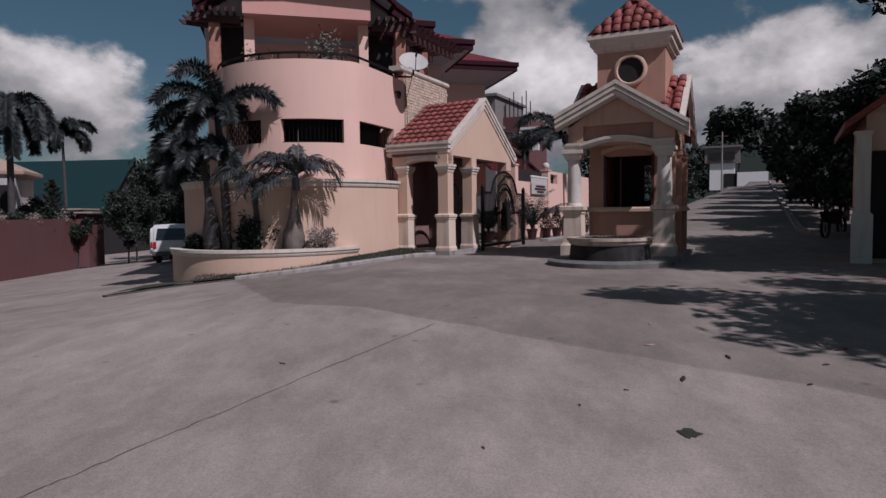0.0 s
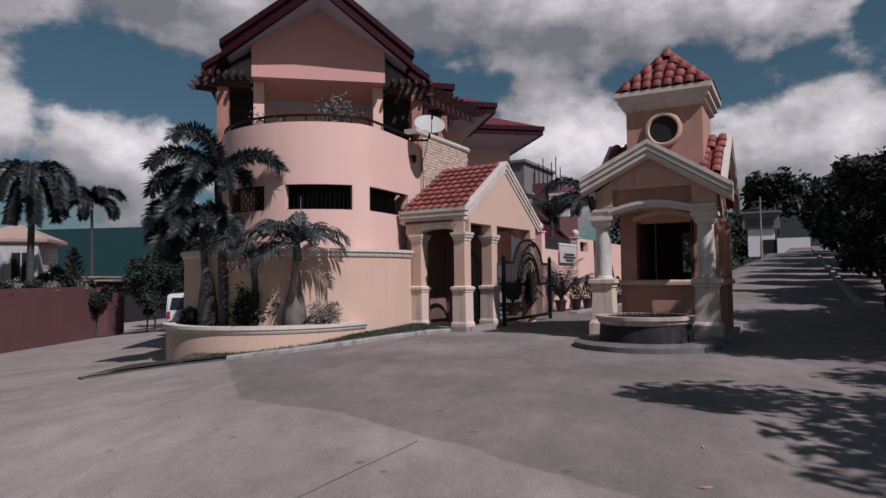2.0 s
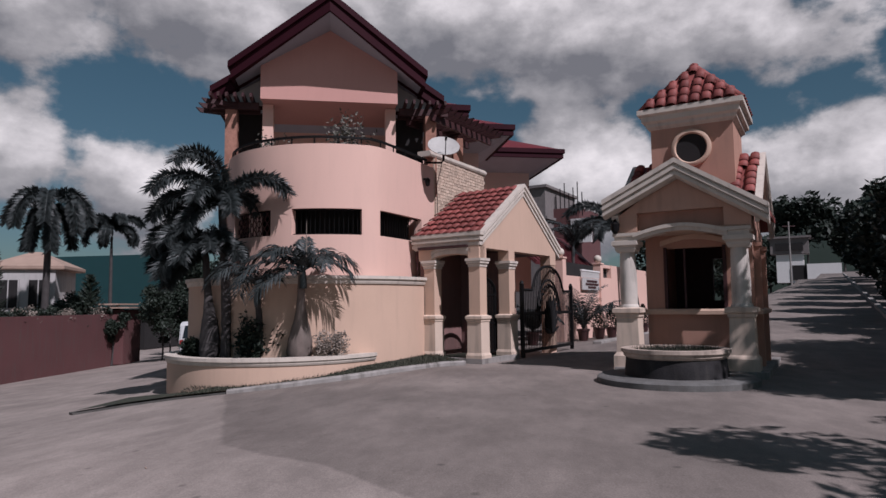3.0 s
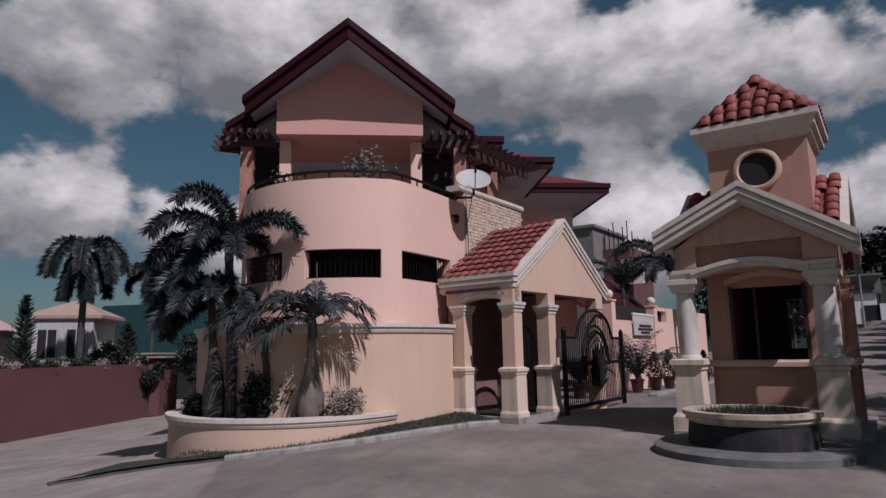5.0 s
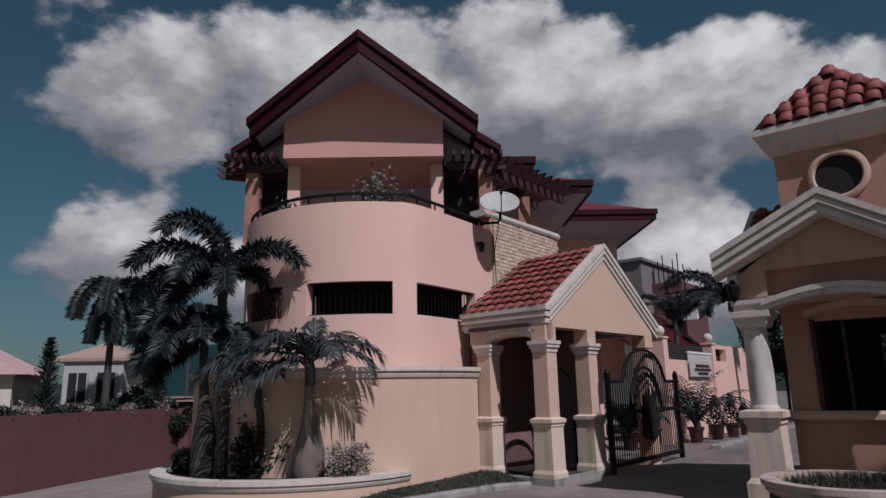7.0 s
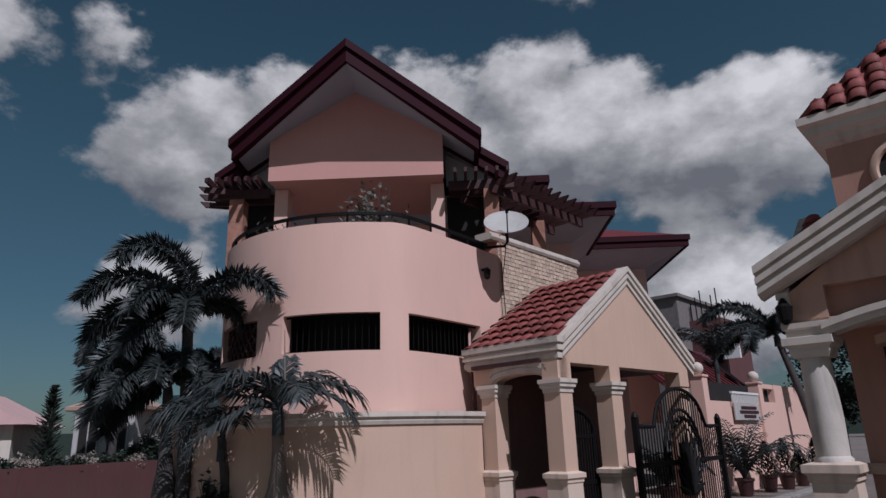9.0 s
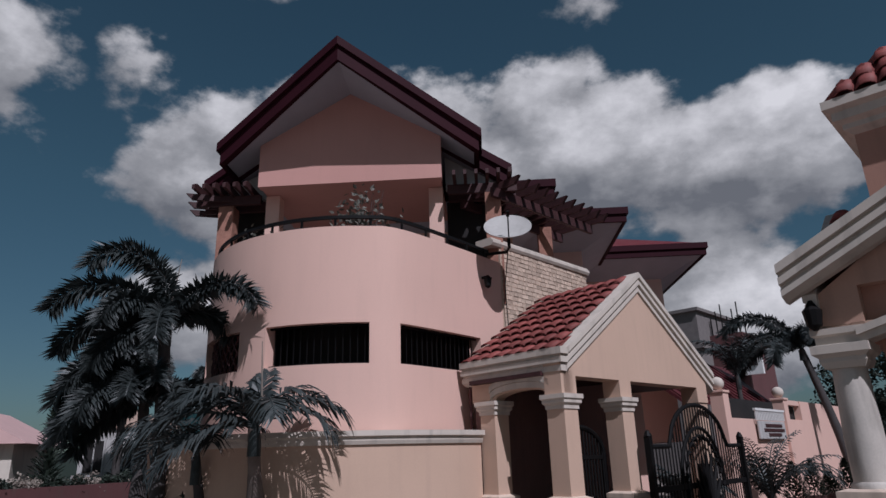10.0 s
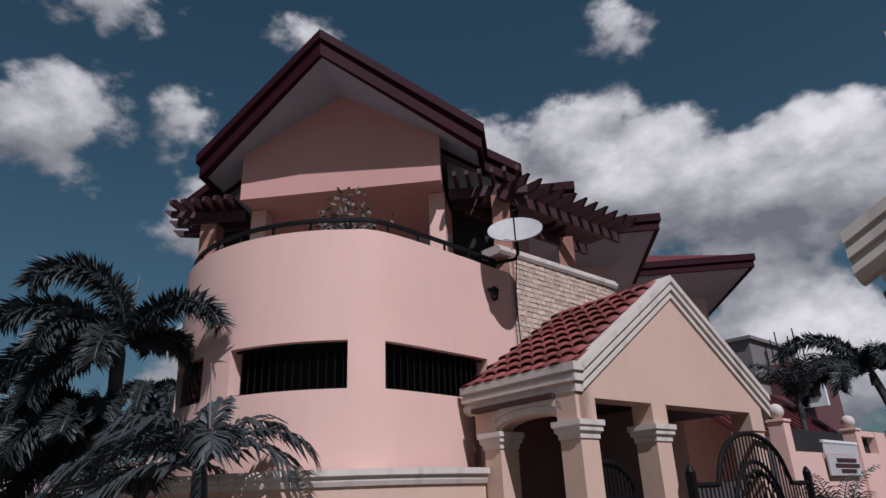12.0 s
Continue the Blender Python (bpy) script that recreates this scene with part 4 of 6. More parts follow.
# palms and garden behind the street wall
droopy = [(10, 3.0, 55, 140, 0.5), (75, 2.8, 65, 140, 0.5), (150, 2.9, 50, 135, 0.5), (195, 3.1, 58, 142, 0.5), (250, 2.8, 40, 130, 0.5), (300, 2.9, 52, 140, 0.5), (350, 2.9, 30, 122, 0.5), (20, 2.6, -40, 45, 0.5), (190, 2.7, -35, 50, 0.5), (230, 2.6, -50, 36, 0.5), (310, 2.6, -52, 34, 0.5), (120, 2.6, -45, 40, 0.5)]
palm("tall_palm", (-21.9, 31.8, -1.1), (-21.5, 31.5, 7.2), droopy, lambda k: 0.2 - 0.08 * k, "tall royal palm with drooping fronds behind the wall", 21, LEAF, BARK, group="garden palms", width=0.04, hang=True)
palm("tall_palm", (-27.8, 46.0, -1.2), (-27.8, 46.0, 7.6), [(a, 2.6, 25 + 40 * (a % 72) / 36, 125 + a % 17, 0.5) for a in range(0, 360, 36)], lambda k: 0.15 - 0.07 * k, "slender palm with drooping fronds behind the wall", 22, LEAF, BARK, group="garden palms", width=0.045)
for i, (x, y, r, h) in enumerate(((-22.4, 34.6, 1.0, 3.4), (-21.8, 37.2, 0.9, 3.0), (-19.6, 38.6, 1.5, 3.6), (-18.3, 39.8, 1.7, 4.0), (-16.6, 40.5, 1.8, 4.2), (-18.6, 37.6, 1.6, 3.6), (-22.8, 33.0, 0.9, 3.2))):
    crown("garden_bush", (x, y, -1.1), h, r, "dark upright bush behind the maroon wall", 80 + i, BUSH, 5200, 0.1, 0.07, "garden bushes", 2.0 if r < 0.6 else 1.5, "bush")
def conifer(base, h, r, label, seed):
    """An upright conifer: a trunk and whorls of rising sprays that shorten towards the top."""
    rng = random.Random(seed)
    tr = thing("garden_conifer", pose(*base), label, "conifer", "garden conifers")
    bm = bmesh.new()
    tube(bm, [(0, 0, -0.2), (0, 0, h * 0.5), (0, 0, h)], [0.09, 0.06, 0.012], 8)
    part("trunk", bm, BARK, tr, smooth=True)
    verts, faces = [], []
    for i in range(420):
        k = rng.random() ** 0.85
        a, ln = rng.random() * 6.28, (r * (1 - k) ** 0.65 + 0.08) * rng.uniform(0.6, 1.1)
        out = Vector((math.cos(a), math.sin(a), rng.uniform(0.5, 1.0))).normalized()
        side = Vector((-math.sin(a), math.cos(a), 0))
        for j in range(9):
            o = Vector((0, 0, 0.12 * h + 0.86 * h * k)) + out * ln * (j + 1.2) / 9
            for sgn in (-1, 1):
                u = (out + side * sgn * rng.uniform(0.5, 1.0)).normalized() * 0.13
                w = side.cross(u).normalized() * 0.022
                n = len(verts)
                verts += [o - w, o + u, o + w]
                faces.append((n, n + 1, n + 2))
    me = bpy.data.meshes.new("foliage")
    me.from_pydata(verts, [], faces)
    me.materials.append(BUSH)
    new("foliage", me).parent = tr
    return tr


conifer((-21.6, 28.2, -1.1), 5.9, 0.85, "slim dark conifer behind the maroon wall", 401)
conifer((-22.7, 36.4, -1.1), 5.0, 1.3, "broad dark conifer beside the white bungalow", 402)
for i in range(16):
    y = 20.5 + 1.05 * i
    shrub("hedge_bush", (-20.95 - 0.14 * max(0, y - 26) + 0.07 * max(0, 26 - y), y, 1.25), 0.72, "flowering hedge plant on top of the wall", 90 + i, BUSH if i % 3 else DRYLEAF, 700, 0.075, "bush", 0.75, "wall hedge")

# ---- neighbour houses ----
nb = thing("white_bungalow", pose(-25.6, 35.2, -1.1, 0, 0, 20), "white bungalow with low tan hipped roof behind the wall", "house")
bm = bmesh.new()
box(bm, (0, 1.5, 2.6), (3.0, 3.6, 5.2))
part("wall", bm, HOUSEWHITE, nb)
TAN = material("tan_roof_sheet", (0.34, 0.24, 0.19), 0.7, 0.15, 2, 30, 0.1)
bm = bmesh.new()
lathe(bm, [(2.75, 5.2), (2.8, 5.26), (2.8, 5.42), (0.3, 6.3)], (0, 1.5, 0), 4)
part("roof", bm, TAN, nb)
for x in (-0.75, 0.7):
    w = new("window")
    w.parent = nb
    bm = bmesh.new()
    box(bm, (x, -0.3, 3.9), (0.95, 0.08, 1.5))
    part("pane", bm, DARK, w)
    for dx, sx, sz in ((-0.5, 0.07, 1.64), (0.5, 0.07, 1.64), (0, 0.05, 1.5)):
        bm = bmesh.new()
        box(bm, (x + dx, -0.33, 3.9), (sx, 0.1, sz))
        part("window_frame", bm, HOUSEWHITE, w)
bm = bmesh.new()
box(bm, (0.4, -0.9, 2.6), (3.6, 0.15, 0.9))
part("balcony_rail", bm, HOUSEWHITE, nb)
gr = thing("green_roofed_hall", pose(-29.4, 59.5, 0, 0, 0, -5), "hall with a steep dark green metal roof", "house")
bm = bmesh.new()
slab4(bm, [(-14, 0, 7.0), (0, 0, 7.0), (0.2, -5.3, 1.9), (-14, -5.3, 1.9)], 0.1)
part("roof_slope", bm, GREENROOF, gr)
bm = bmesh.new()
slab4(bm, [(-14, 0, 7.0), (0, 0, 7.0), (0.2, 5.3, 1.9), (-14, 5.3, 1.9)], 0.1)
part("roof_slope", bm, GREENROOF, gr)
bm = bmesh.new()
prism(bm, [(-4.8, -1.5), (4.8, -1.5), (4.8, 2.0), (0, 6.6), (-4.8, 2.0)], lambda p, k: (-0.5 - 13 * k, p[0], p[1]))
part("wall", bm, DARK, gr)
shed = thing("garden_shed", pose(-23.2, 38.2, -1.2, 0, 0, 10), "small shed with pale sheet roof beside the wall", "shed")
bm = bmesh.new()
box(bm, (0, 0, 1.55), (3.6, 2.4, 3.1))
part("wall", bm, WALLRED, shed)
bm = bmesh.new()
for k, z in enumerate((3.2, 3.4)):
    box(bm, (-0.3 * k, 0, z), (4.3 - 0.6 * k, 2.9, 0.09))
part("roof", bm, TAN, shed)
cot = thing("pink_roofed_house", pose(-25.0, 27.8, 0.3, 0, 0, 35), "low house with a pale pink sheet roof", "house")
bm = bmesh.new()
box(bm, (0, 0, 1.5), (4, 5, 3.0))
part("wall", bm, CREAM, cot)
bm = bmesh.new()
prism(bm, [(-2.6, 2.9), (2.6, 2.9), (0, 4.3)], lambda p, k: (p[0], -3 + 6 * k, p[1]))
part("roof", bm, material("pink_sheet_roof", (0.55, 0.36, 0.34), 0.6, 0.1, 2, 30, 0.1), cot)

# ---- parked van ----
van = thing("parked_van", pose(-13.3, 30.4, gz(-13.5, 31), 0, 0, 12), "silver-white van parked with its tail to the street", "van")
VANPAINT = material("silver_van_paint", (0.55, 0.55, 0.55), 0.35, 0.05, 2, 30, 0.0, spec=0.5)
GLASS = material("dark_glass", (0.015, 0.018, 0.02), 0.08, 0.1, 2, 20, 0.0, spec=0.6)
bm = bmesh.new()
prism(bm, [(0, 0.45), (0, 1.05), (0.12, 1.75), (0.25, 1.85), (3.3, 1.85), (3.9, 1.1), (4.5, 0.95), (4.55, 0.45)], lambda p, k: (-0.82 + 1.64 * k, p[0], p[1]))
bmesh.ops.bevel(bm, geom=bm.edges[:], offset=0.05, segments=2, affect="EDGES")
part("body", bm, VANPAINT, van, smooth=True)
bm = bmesh.new()
prism(bm, [(-0.68, 1.12), (0.68, 1.12), (0.6, 1.68), (-0.6, 1.68)], lambda p, k: (p[0], (p[1] - 1.05) * 0.17 - 0.012 + 0.02 * k, p[1]))
part("rear_window", bm, GLASS, van)
bm = bmesh.new()
box(bm, (0, -0.06, 0.5), (1.66, 0.16, 0.2), bevel=0.03)
part("bumper", bm, material("grey_bumper", (0.08, 0.08, 0.08), 0.6, 0.1, 3, 40, 0.05), van)
for x in (-0.72, 0.72):
    bm = bmesh.new()
    box(bm, (x, -0.005, 0.9), (0.14, 0.06, 0.32), bevel=0.015)
    part("tail_light", bm, material("red_lamp_glass", (0.3, 0.02, 0.02), 0.2, 0.05, 3, 30, 0.0), van)
    for y in (0.8, 3.6):
        wh = new("wheel")
        wh.parent = van
        wh.matrix_basis = pose(x * 1.02, y, 0.31, 0, 90, 0)
        bm = bmesh.new()
        lathe(bm, [(0.2, -0.09), (0.3, -0.09), (0.31, -0.05), (0.31, 0.05), (0.3, 0.09), (0.2, 0.09)], n=20)
        part("tyre", bm, DARK, wh)
        bm = bmesh.new()
        lathe(bm, [(0.06, -0.095), (0.2, -0.08), (0.2, 0.08), (0.06, 0.095)], n=16)
        part("rim", bm, VANPAINT, wh)
bm = bmesh.new()
box(bm, (0.0, -0.012, 0.75), (0.5, 0.02, 0.12))
part("number_plate", bm, WHITE, van, "blank white number plate")
car2 = copy_thing(van, pose(-16.1, 36.0, gz(-16, 36), 0, 0, 14))
tagged(car2, "white van parked further down the street")

# ---- gates and the yard behind ----
def bar_part(parent, a, b, r, name="bar", mat=IRON, n=6):
    bm = bmesh.new()
    tube(bm, [a, b], r, n)
    return part(name, bm, mat, parent)


# open driveway leaf, hinged at the porch
leaf = thing("driveway_gate", pose(0.99, 18.8, gz(1.0, 19.0) + 0.06, 0, 0, 65.5), "open black wrought-iron driveway gate leaf with arched top", "gate")
GL = 3.6


def gate_top(x):
    k = (x - GL * 0.5) / (GL * 0.30)
    return 1.66 + (0.66 * math.sqrt(max(0, 1 - k * k)) if abs(k) < 1 else 0)


for x in (0, GL):
    bm = bmesh.new()
    box(bm, (x, 0, 0.89), (0.09, 0.09, 1.83))
    lathe(bm, [(0.03, 1.76), (0.06, 1.81), (0.03, 1.88), (0.005, 1.9)], (x, 0, 0), 8)
    part("gate_post", bm, IRON, leaf)
for z in (0.12, 1.06):
    bm = bmesh.new()
    box(bm, (GL / 2, 0, z), (GL - 0.09, 0.05, 0.08))
    part("rail", bm, IRON, leaf)
bm = bmesh.new()
tube(bm, [(x, 0, gate_top(x)) for x in np.linspace(0.04, GL - 0.04, 41)], 0.034, 8)
part("top_rail", bm, IRON, leaf)
bm = bmesh.new()
tube(bm, [(GL / 2 + 0.85 * math.cos(t), 0, 0.95 + 1.0 * math.sin(t)) for t in np.linspace(0.05, math.pi - 0.05, 25)], 0.03, 8)
part("inner_arch", bm, IRON, leaf)
for i in range(1, 34):
    x = GL * i / 34
    bar_part(leaf, (x, 0, 0.16), (x, 0, gate_top(x)), 0.0105)
for i in range(13):     # leaf scrolls along the inner arch
    t = 0.1 + 2.95 * i / 12
    c = Vector((GL / 2 + 0.66 * math.cos(t), -0.02, 0.95 + 0.8 * math.sin(t)))
    bm = bmesh.new()
    tube(bm, [c + Vector((0.2 * k * math.cos(t + 1.6 * k), 0, 0.22 * k * math.sin(t + 1.6 * k))) for k in np.linspace(0, 1, 9)], [0.036 - 0.022 * abs(2 * k - 0.6) for k in np.linspace(0, 1, 9)], 6)
    part("scroll", bm, IRON, leaf)
for i in range(11):     # broad iron leaves fanning from below the middle rail
    t = 0.2 + 2.74 * i / 10
    q = 0.72 + 0.26 * math.sin(t)
    bm = bmesh.new()
    tube(bm, [Vector((GL / 2 + 0.72 * k * q * math.cos(t), -0.03 - 0.05 * k * k, 0.5 + 1.1 * k * q * math.sin(t))) for k in np.linspace(0, 1, 9)], [0.010 + 0.05 * math.sin(math.pi * k ** 0.8) for k in np.linspace(0, 1, 9)], 6)
    part("iron_leaf", bm, IRON, leaf)

# pedestrian gate inside the porch
pg = thing("pedestrian_gate", pose(0, 17.45, 0, 0, 0, AX), "black arched wrought-iron pedestrian gate inside the porch", "gate")
for y in (0.33, 1.41):
    bm = bmesh.new()
    box(bm, (-0.42, y, 1.45), (0.06, 0.06, 1.6), bevel=0.006)
    part("gate_stile", bm, IRON, pg)
for i in range(15):
    y = 0.36 + 0.073 * i
    k = (y - 0.87) / 0.56
    bar_part(pg, (-0.42, y, 0.75), (-0.42, y, 2.2 + 0.42 * math.sqrt(max(0, 1 - k * k))), 0.015)
for z in (0.8, 1.5, 2.2):
    bm = bmesh.new()
    box(bm, (-0.42, 0.87, z), (0.04, 1.1, 0.06))
    part("rail", bm, IRON, pg)
bm = bmesh.new()
tube(bm, [(-0.42, 0.87 + 0.55 * math.cos(t), 2.2 + 0.42 * math.sin(t)) for t in np.linspace(0, math.pi, 19)], 0.04, 8)
part("arch", bm, IRON, pg)
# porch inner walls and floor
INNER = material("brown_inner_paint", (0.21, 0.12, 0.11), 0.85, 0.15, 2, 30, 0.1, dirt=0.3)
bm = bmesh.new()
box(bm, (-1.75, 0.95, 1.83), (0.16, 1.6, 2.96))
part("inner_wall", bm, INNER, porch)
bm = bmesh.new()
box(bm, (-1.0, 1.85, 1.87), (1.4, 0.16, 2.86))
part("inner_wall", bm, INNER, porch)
bm = bmesh.new()
box(bm, (-0.17, 3.93, 1.7), (0.296, 0.34, 2.7))
part("end_pier", bm, PEACH, porch)
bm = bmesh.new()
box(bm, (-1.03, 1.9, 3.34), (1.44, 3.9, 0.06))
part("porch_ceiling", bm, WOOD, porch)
bm = bmesh.new()
box(bm, (-1.35, 2.98, 1.7), (0.2, 2.06, 3.2))
part("inner_wall", bm, PINK, porch)
bm = bmesh.new()
tube(bm, [(-1.88, 0.12, 3.4), (-1.88, 0.1, 3.2), (-1.84, 0.06, 3.1), (-1.84, 0.06, 2.64)], 0.026, 8)
part("downpipe", bm, WALLRED, porch, "thin painted rain pipe")

# yard wall with ball finials, running back from the gate
YM = pose(2.49, 26.18, 0, 0, 0, 65.3)
yard = thing("wall_yard", YM, "pink yard wall with ball finials and window slots", "wall", kind="structure")
for x in (0.0, 4.47):
    bm = bmesh.new()
    box(bm, (x, 0, 1.9), (0.34, 0.34, 3.5), bevel=0.012)
    box(bm, (x, 0, 3.62), (0.4, 0.4, 0.06), bevel=0.01)
    part("gate_pier", bm, PINK, yard)
    bm = bmesh.new()
    lathe(bm, [(0.05, 3.62), (0.07, 3.67)] + [(0.165 * math.sin(t), 3.82 - 0.165 * math.cos(t)) for t in np.linspace(0.4, 3.0, 12)], (x, 0, 0), 20)
    part("ball_finial", bm, CREAM, yard, smooth=True)
for x0, x1, z1 in ((0.15, 4.32, 3.0), (4.62, 6.1, 3.05), (6.1, 12.5, 3.62)):
    bm = bmesh.new()
    box(bm, ((x0 + x1) / 2, 0.02, z1 / 2), (x1 - x0, 0.2, z1))
    part("wall_body", bm, PINK, yard)
bm = bmesh.new()
box(bm, (5.36, 0.05, 3.55), (1.48, 0.2, 0.14))
part("lintel", bm, PINK, yard)
# Near-black sheets close the slots, their colour standing in for unlit space.
for x0, x1 in ((0.2, 4.3), (4.65, 6.08)):
    bm = bmesh.new()
    box(bm, ((x0 + x1) / 2, 0.2, 3.2), (x1 - x0 + 0.2, 0.1, 0.66))
    part("slot_backing", bm, DARK, yard)
bm = bmesh.new()
slab4(bm, [(-0.6, 0.7, 3.5), (6.6, 0.7, 3.5), (7.9, 2.7, 5.1), (-0.6, 2.7, 5.1)], 0.1)
part("awning_roof", bm, AWNING, yard)
for i in range(16):
    bm = bmesh.new()
    x = -0.5 + 0.45 * i
    tube(bm, [(x, 0.69, 3.52), (x, 2.68, 5.12)], 0.025, 5)
    part("roof_rib", bm, AWNING, yard)
# sign with a plain drawing and bars for its words
sg = thing("resort_sign", YM @ pose(2.95, -0.16, 0), "white lattice sign board with bars of lettering", "sign")
bm = bmesh.new()
box(bm, (0, 0, 2.72), (2.1, 0.05, 0.46), bevel=0.01)
part("board", bm, HOUSEWHITE, sg)
for i, (z, w) in enumerate(((2.84, 1.3), (2.72, 1.6), (2.6, 1.0))):
    bm = bmesh.new()
    box(bm, (0.1, -0.035, z), (w, 0.014, 0.08))
    part("lettering_bar", bm, WOOD, sg)
for i in range(19):
    bm = bmesh.new()
    box(bm, (-1.08 + 0.12 * i, 0, 3.1), (0.04, 0.04, 0.26))
    part("baluster", bm, WHITE, sg)
bm = bmesh.new()
box(bm, (0, 0, 3.25), (2.3, 0.07, 0.06))
part("top_rail", bm, WHITE, sg)
# raised bed edge, pots
bm = bmesh.new()
box(bm, (4.5, -1.75, 0.58), (12.0, 0.3, 0.32), YM, 0.02)
solid("bed_kerb", bm, KERB, "pale kerb along the pots by the yard wall", "kerb", "structure")
POT = material("brown_glazed_pot", (0.045, 0.017, 0.017), 0.45, 0.2, 4, 40, 0.1, spec=0.5)


def potted(x, y, z, h, kind, seed, label):
    rng = random.Random(seed)
    pt = thing("potted_plant", pose(x, y, z), label, "plant", "potted plants by the gate")
    bm = bmesh.new()
    lathe(bm, [(0.15, 0), (0.21, 0.35), (0.24, 0.37), (0.24, 0.43), (0.2, 0.43), (0.19, 0.38)], n=20)
    part("pot", bm, POT, pt, smooth=True)
    if kind == "cone":
        verts, faces = [], []
        for i in range(900):
            k = rng.random()
            a = rng.random() * 6.28
            r = (0.3 * (1 - k) ** 0.8 + 0.02) * (0.8 + 0.35 * rng.random())
            o = Vector((r * math.cos(a), r * math.sin(a), 0.42 + (h - 0.42) * k))
            u = Vector((math.cos(a), math.sin(a), 0.8)).normalized()
            w = Vector((-math.sin(a), math.cos(a), 0)) * 0.02
            j = len(verts)
            verts += [o - u * 0.045, o + w, o + u * 0.055, o - w]
            faces.append((j, j + 1, j + 2, j + 3))
        me = bpy.data.meshes.new("foliage")
        me.from_pydata(verts, [], faces)
        me.materials.append(BUSH)
        f = new("foliage", me)
        f.parent = pt
    else:
        for i in range(18):
            f = part("frond", frond_mesh(rng, h * 0.75, radians(rng.uniform(58, 86)), radians(rng.uniform(50, 105)), 0.3, False, 0.025, 22), LEAF, pt)
            f.matrix_basis = Matrix.Translation((0, 0, 0.42)) @ Matrix.Rotation(radians(20 * i + rng.uniform(-10, 10)), 4, "Z")
    return pt


for i, (x, y, h, k) in enumerate(((3.3, 26.65, 2.7, "palm"), (4.05, 27.95, 1.3, "cone"), (4.62, 28.75, 1.35, "cone"), (1.4, 24.2, 1.6, "palm"), (5.2, 29.9, 1.0, "cone"), (5.9, 31.2, 1.3, "cone"), (6.6, 32.6, 1.3, "cone"))):
    potted(x, y, 0.61, h, k, 200 + i, "palm in a brown glazed pot" if k == "palm" else "small clipped conifer in a brown glazed pot")
palm("yard_palm", (3.2, 28.55, 0.6), (3.2, 28.5, 4.2), [(a, 1.5 + 0.3 * (a % 5) / 5, 62 + a % 23, 62 + a % 30, 0.34) for a in range(0, 360, 33)], lambda k: 0.09 - 0.03 * k, "small palm behind the yard wall", 41, LEAF, BARK, plumose=False, group="yard palms", width=0.022)
palm("yard_palm", (6.35, 32.2, 0.5), (5.6, 32.4, 5.3), [(182, 3.0, 66, 116, 0.4), (198, 2.6, 38, 112, 0.4), (165, 2.5, 20, 92, 0.4), (228, 2.0, 25, 100, 0.4), (12, 2.3, 60, 120, 0.4), (335, 2.0, 40, 120, 0.4), (275, 1.9, 60, 130, 0.4), (95, 2.0, 66, 120, 0.4)], lambda k: 0.15 - 0.05 * k, "leaning palm with arching fronds beside the yard wall", 42, LEAF, BARK, group="yard palms", width=0.026)
for i, (x, y, h, r) in enumerate(((10.2, 37.5, 5.4, 1.9), (9.0, 40.5, 5.2, 2.0), (12.0, 38.5, 5.6, 2.0))):
    crown("yard_tree", (x, y, gz(x, y)), h, r, "dark leafy tree behind the yard wall", 240 + i, BUSH, 4500, 0.11, 0.1, "yard trees", 1.2)
# unfinished house behind
BLOCK = material("grey_block_wall", (0.17, 0.15, 0.145), 0.9, 0.2, 3, 40, 0.4)
un = thing("unfinished_house", pose(3.9, 61.5, 0, 0, 0, -25), "unfinished grey block house with bare steel rods", "house")
bm = bmesh.new()
box(bm, (-4, 4, 6.0), (8, 8, 13.6))
part("wall", bm, BLOCK, un)
bm = bmesh.new()
box(bm, (1.25, 5, 4.9), (2.5, 6, 11.8))
part("wing", bm, WALLRED, un)
for z in (9.8, 12.7):
    bm = bmesh.new()
    box(bm, (-4, 4, z), (8.5, 8.5, 0.25))
    part("floor_slab", bm, BLOCK, un)
bm = bmesh.new()
box(bm, (2.7, 1.85, 8.6), (1.9, 0.3, 2.2))
part("balcony", bm, WHITE, un)
bm = bmesh.new()
box(bm, (2.75, 1.68, 8.8), (1.2, 0.2, 1.3))
part("opening", bm, DARK, un)
for i in range(7):
    bar_part(un, (0.2 + 0.42 * i, 2.2, 10), (0.2 + 0.42 * i, 2.2, 12.2 + 0.5 * (i % 3)), 0.05, "steel_rod")

# ---- dish, pergola, balcony plants ----
dish = thing("satellite_dish", pose(-0.97, 19.05, 6.03), "white satellite dish on an arm at the balcony", "satellite dish")
dish.matrix_world = Matrix.Translation((-0.97, 19.05, 6.03)) @ Vector((0.25, -0.95, 0.9)).to_track_quat("Z", "Y").to_matrix().to_4x4()
bm = bmesh.new()
lathe(bm, [(0.01, 0.0), (0.2, 0.02), (0.34, 0.06), (0.42, 0.095), (0.42, 0.11), (0.34, 0.075), (0.2, 0.035), (0.01, 0.015)], n=40)
part("reflector", bm, DISHWHITE, dish, smooth=True)
bm = bmesh.new()
tube(bm, [(0.0, -0.4, 0.08), (0, -0.2, 0.42)], 0.012, 6)
lathe(bm, [(0.03, 0.0), (0.03, 0.1)], (0, -0.2, 0.4), 10)
part("feed_arm", bm, IRON, dish)
inv = dish.matrix_world.inverted()
bm = bmesh.new()
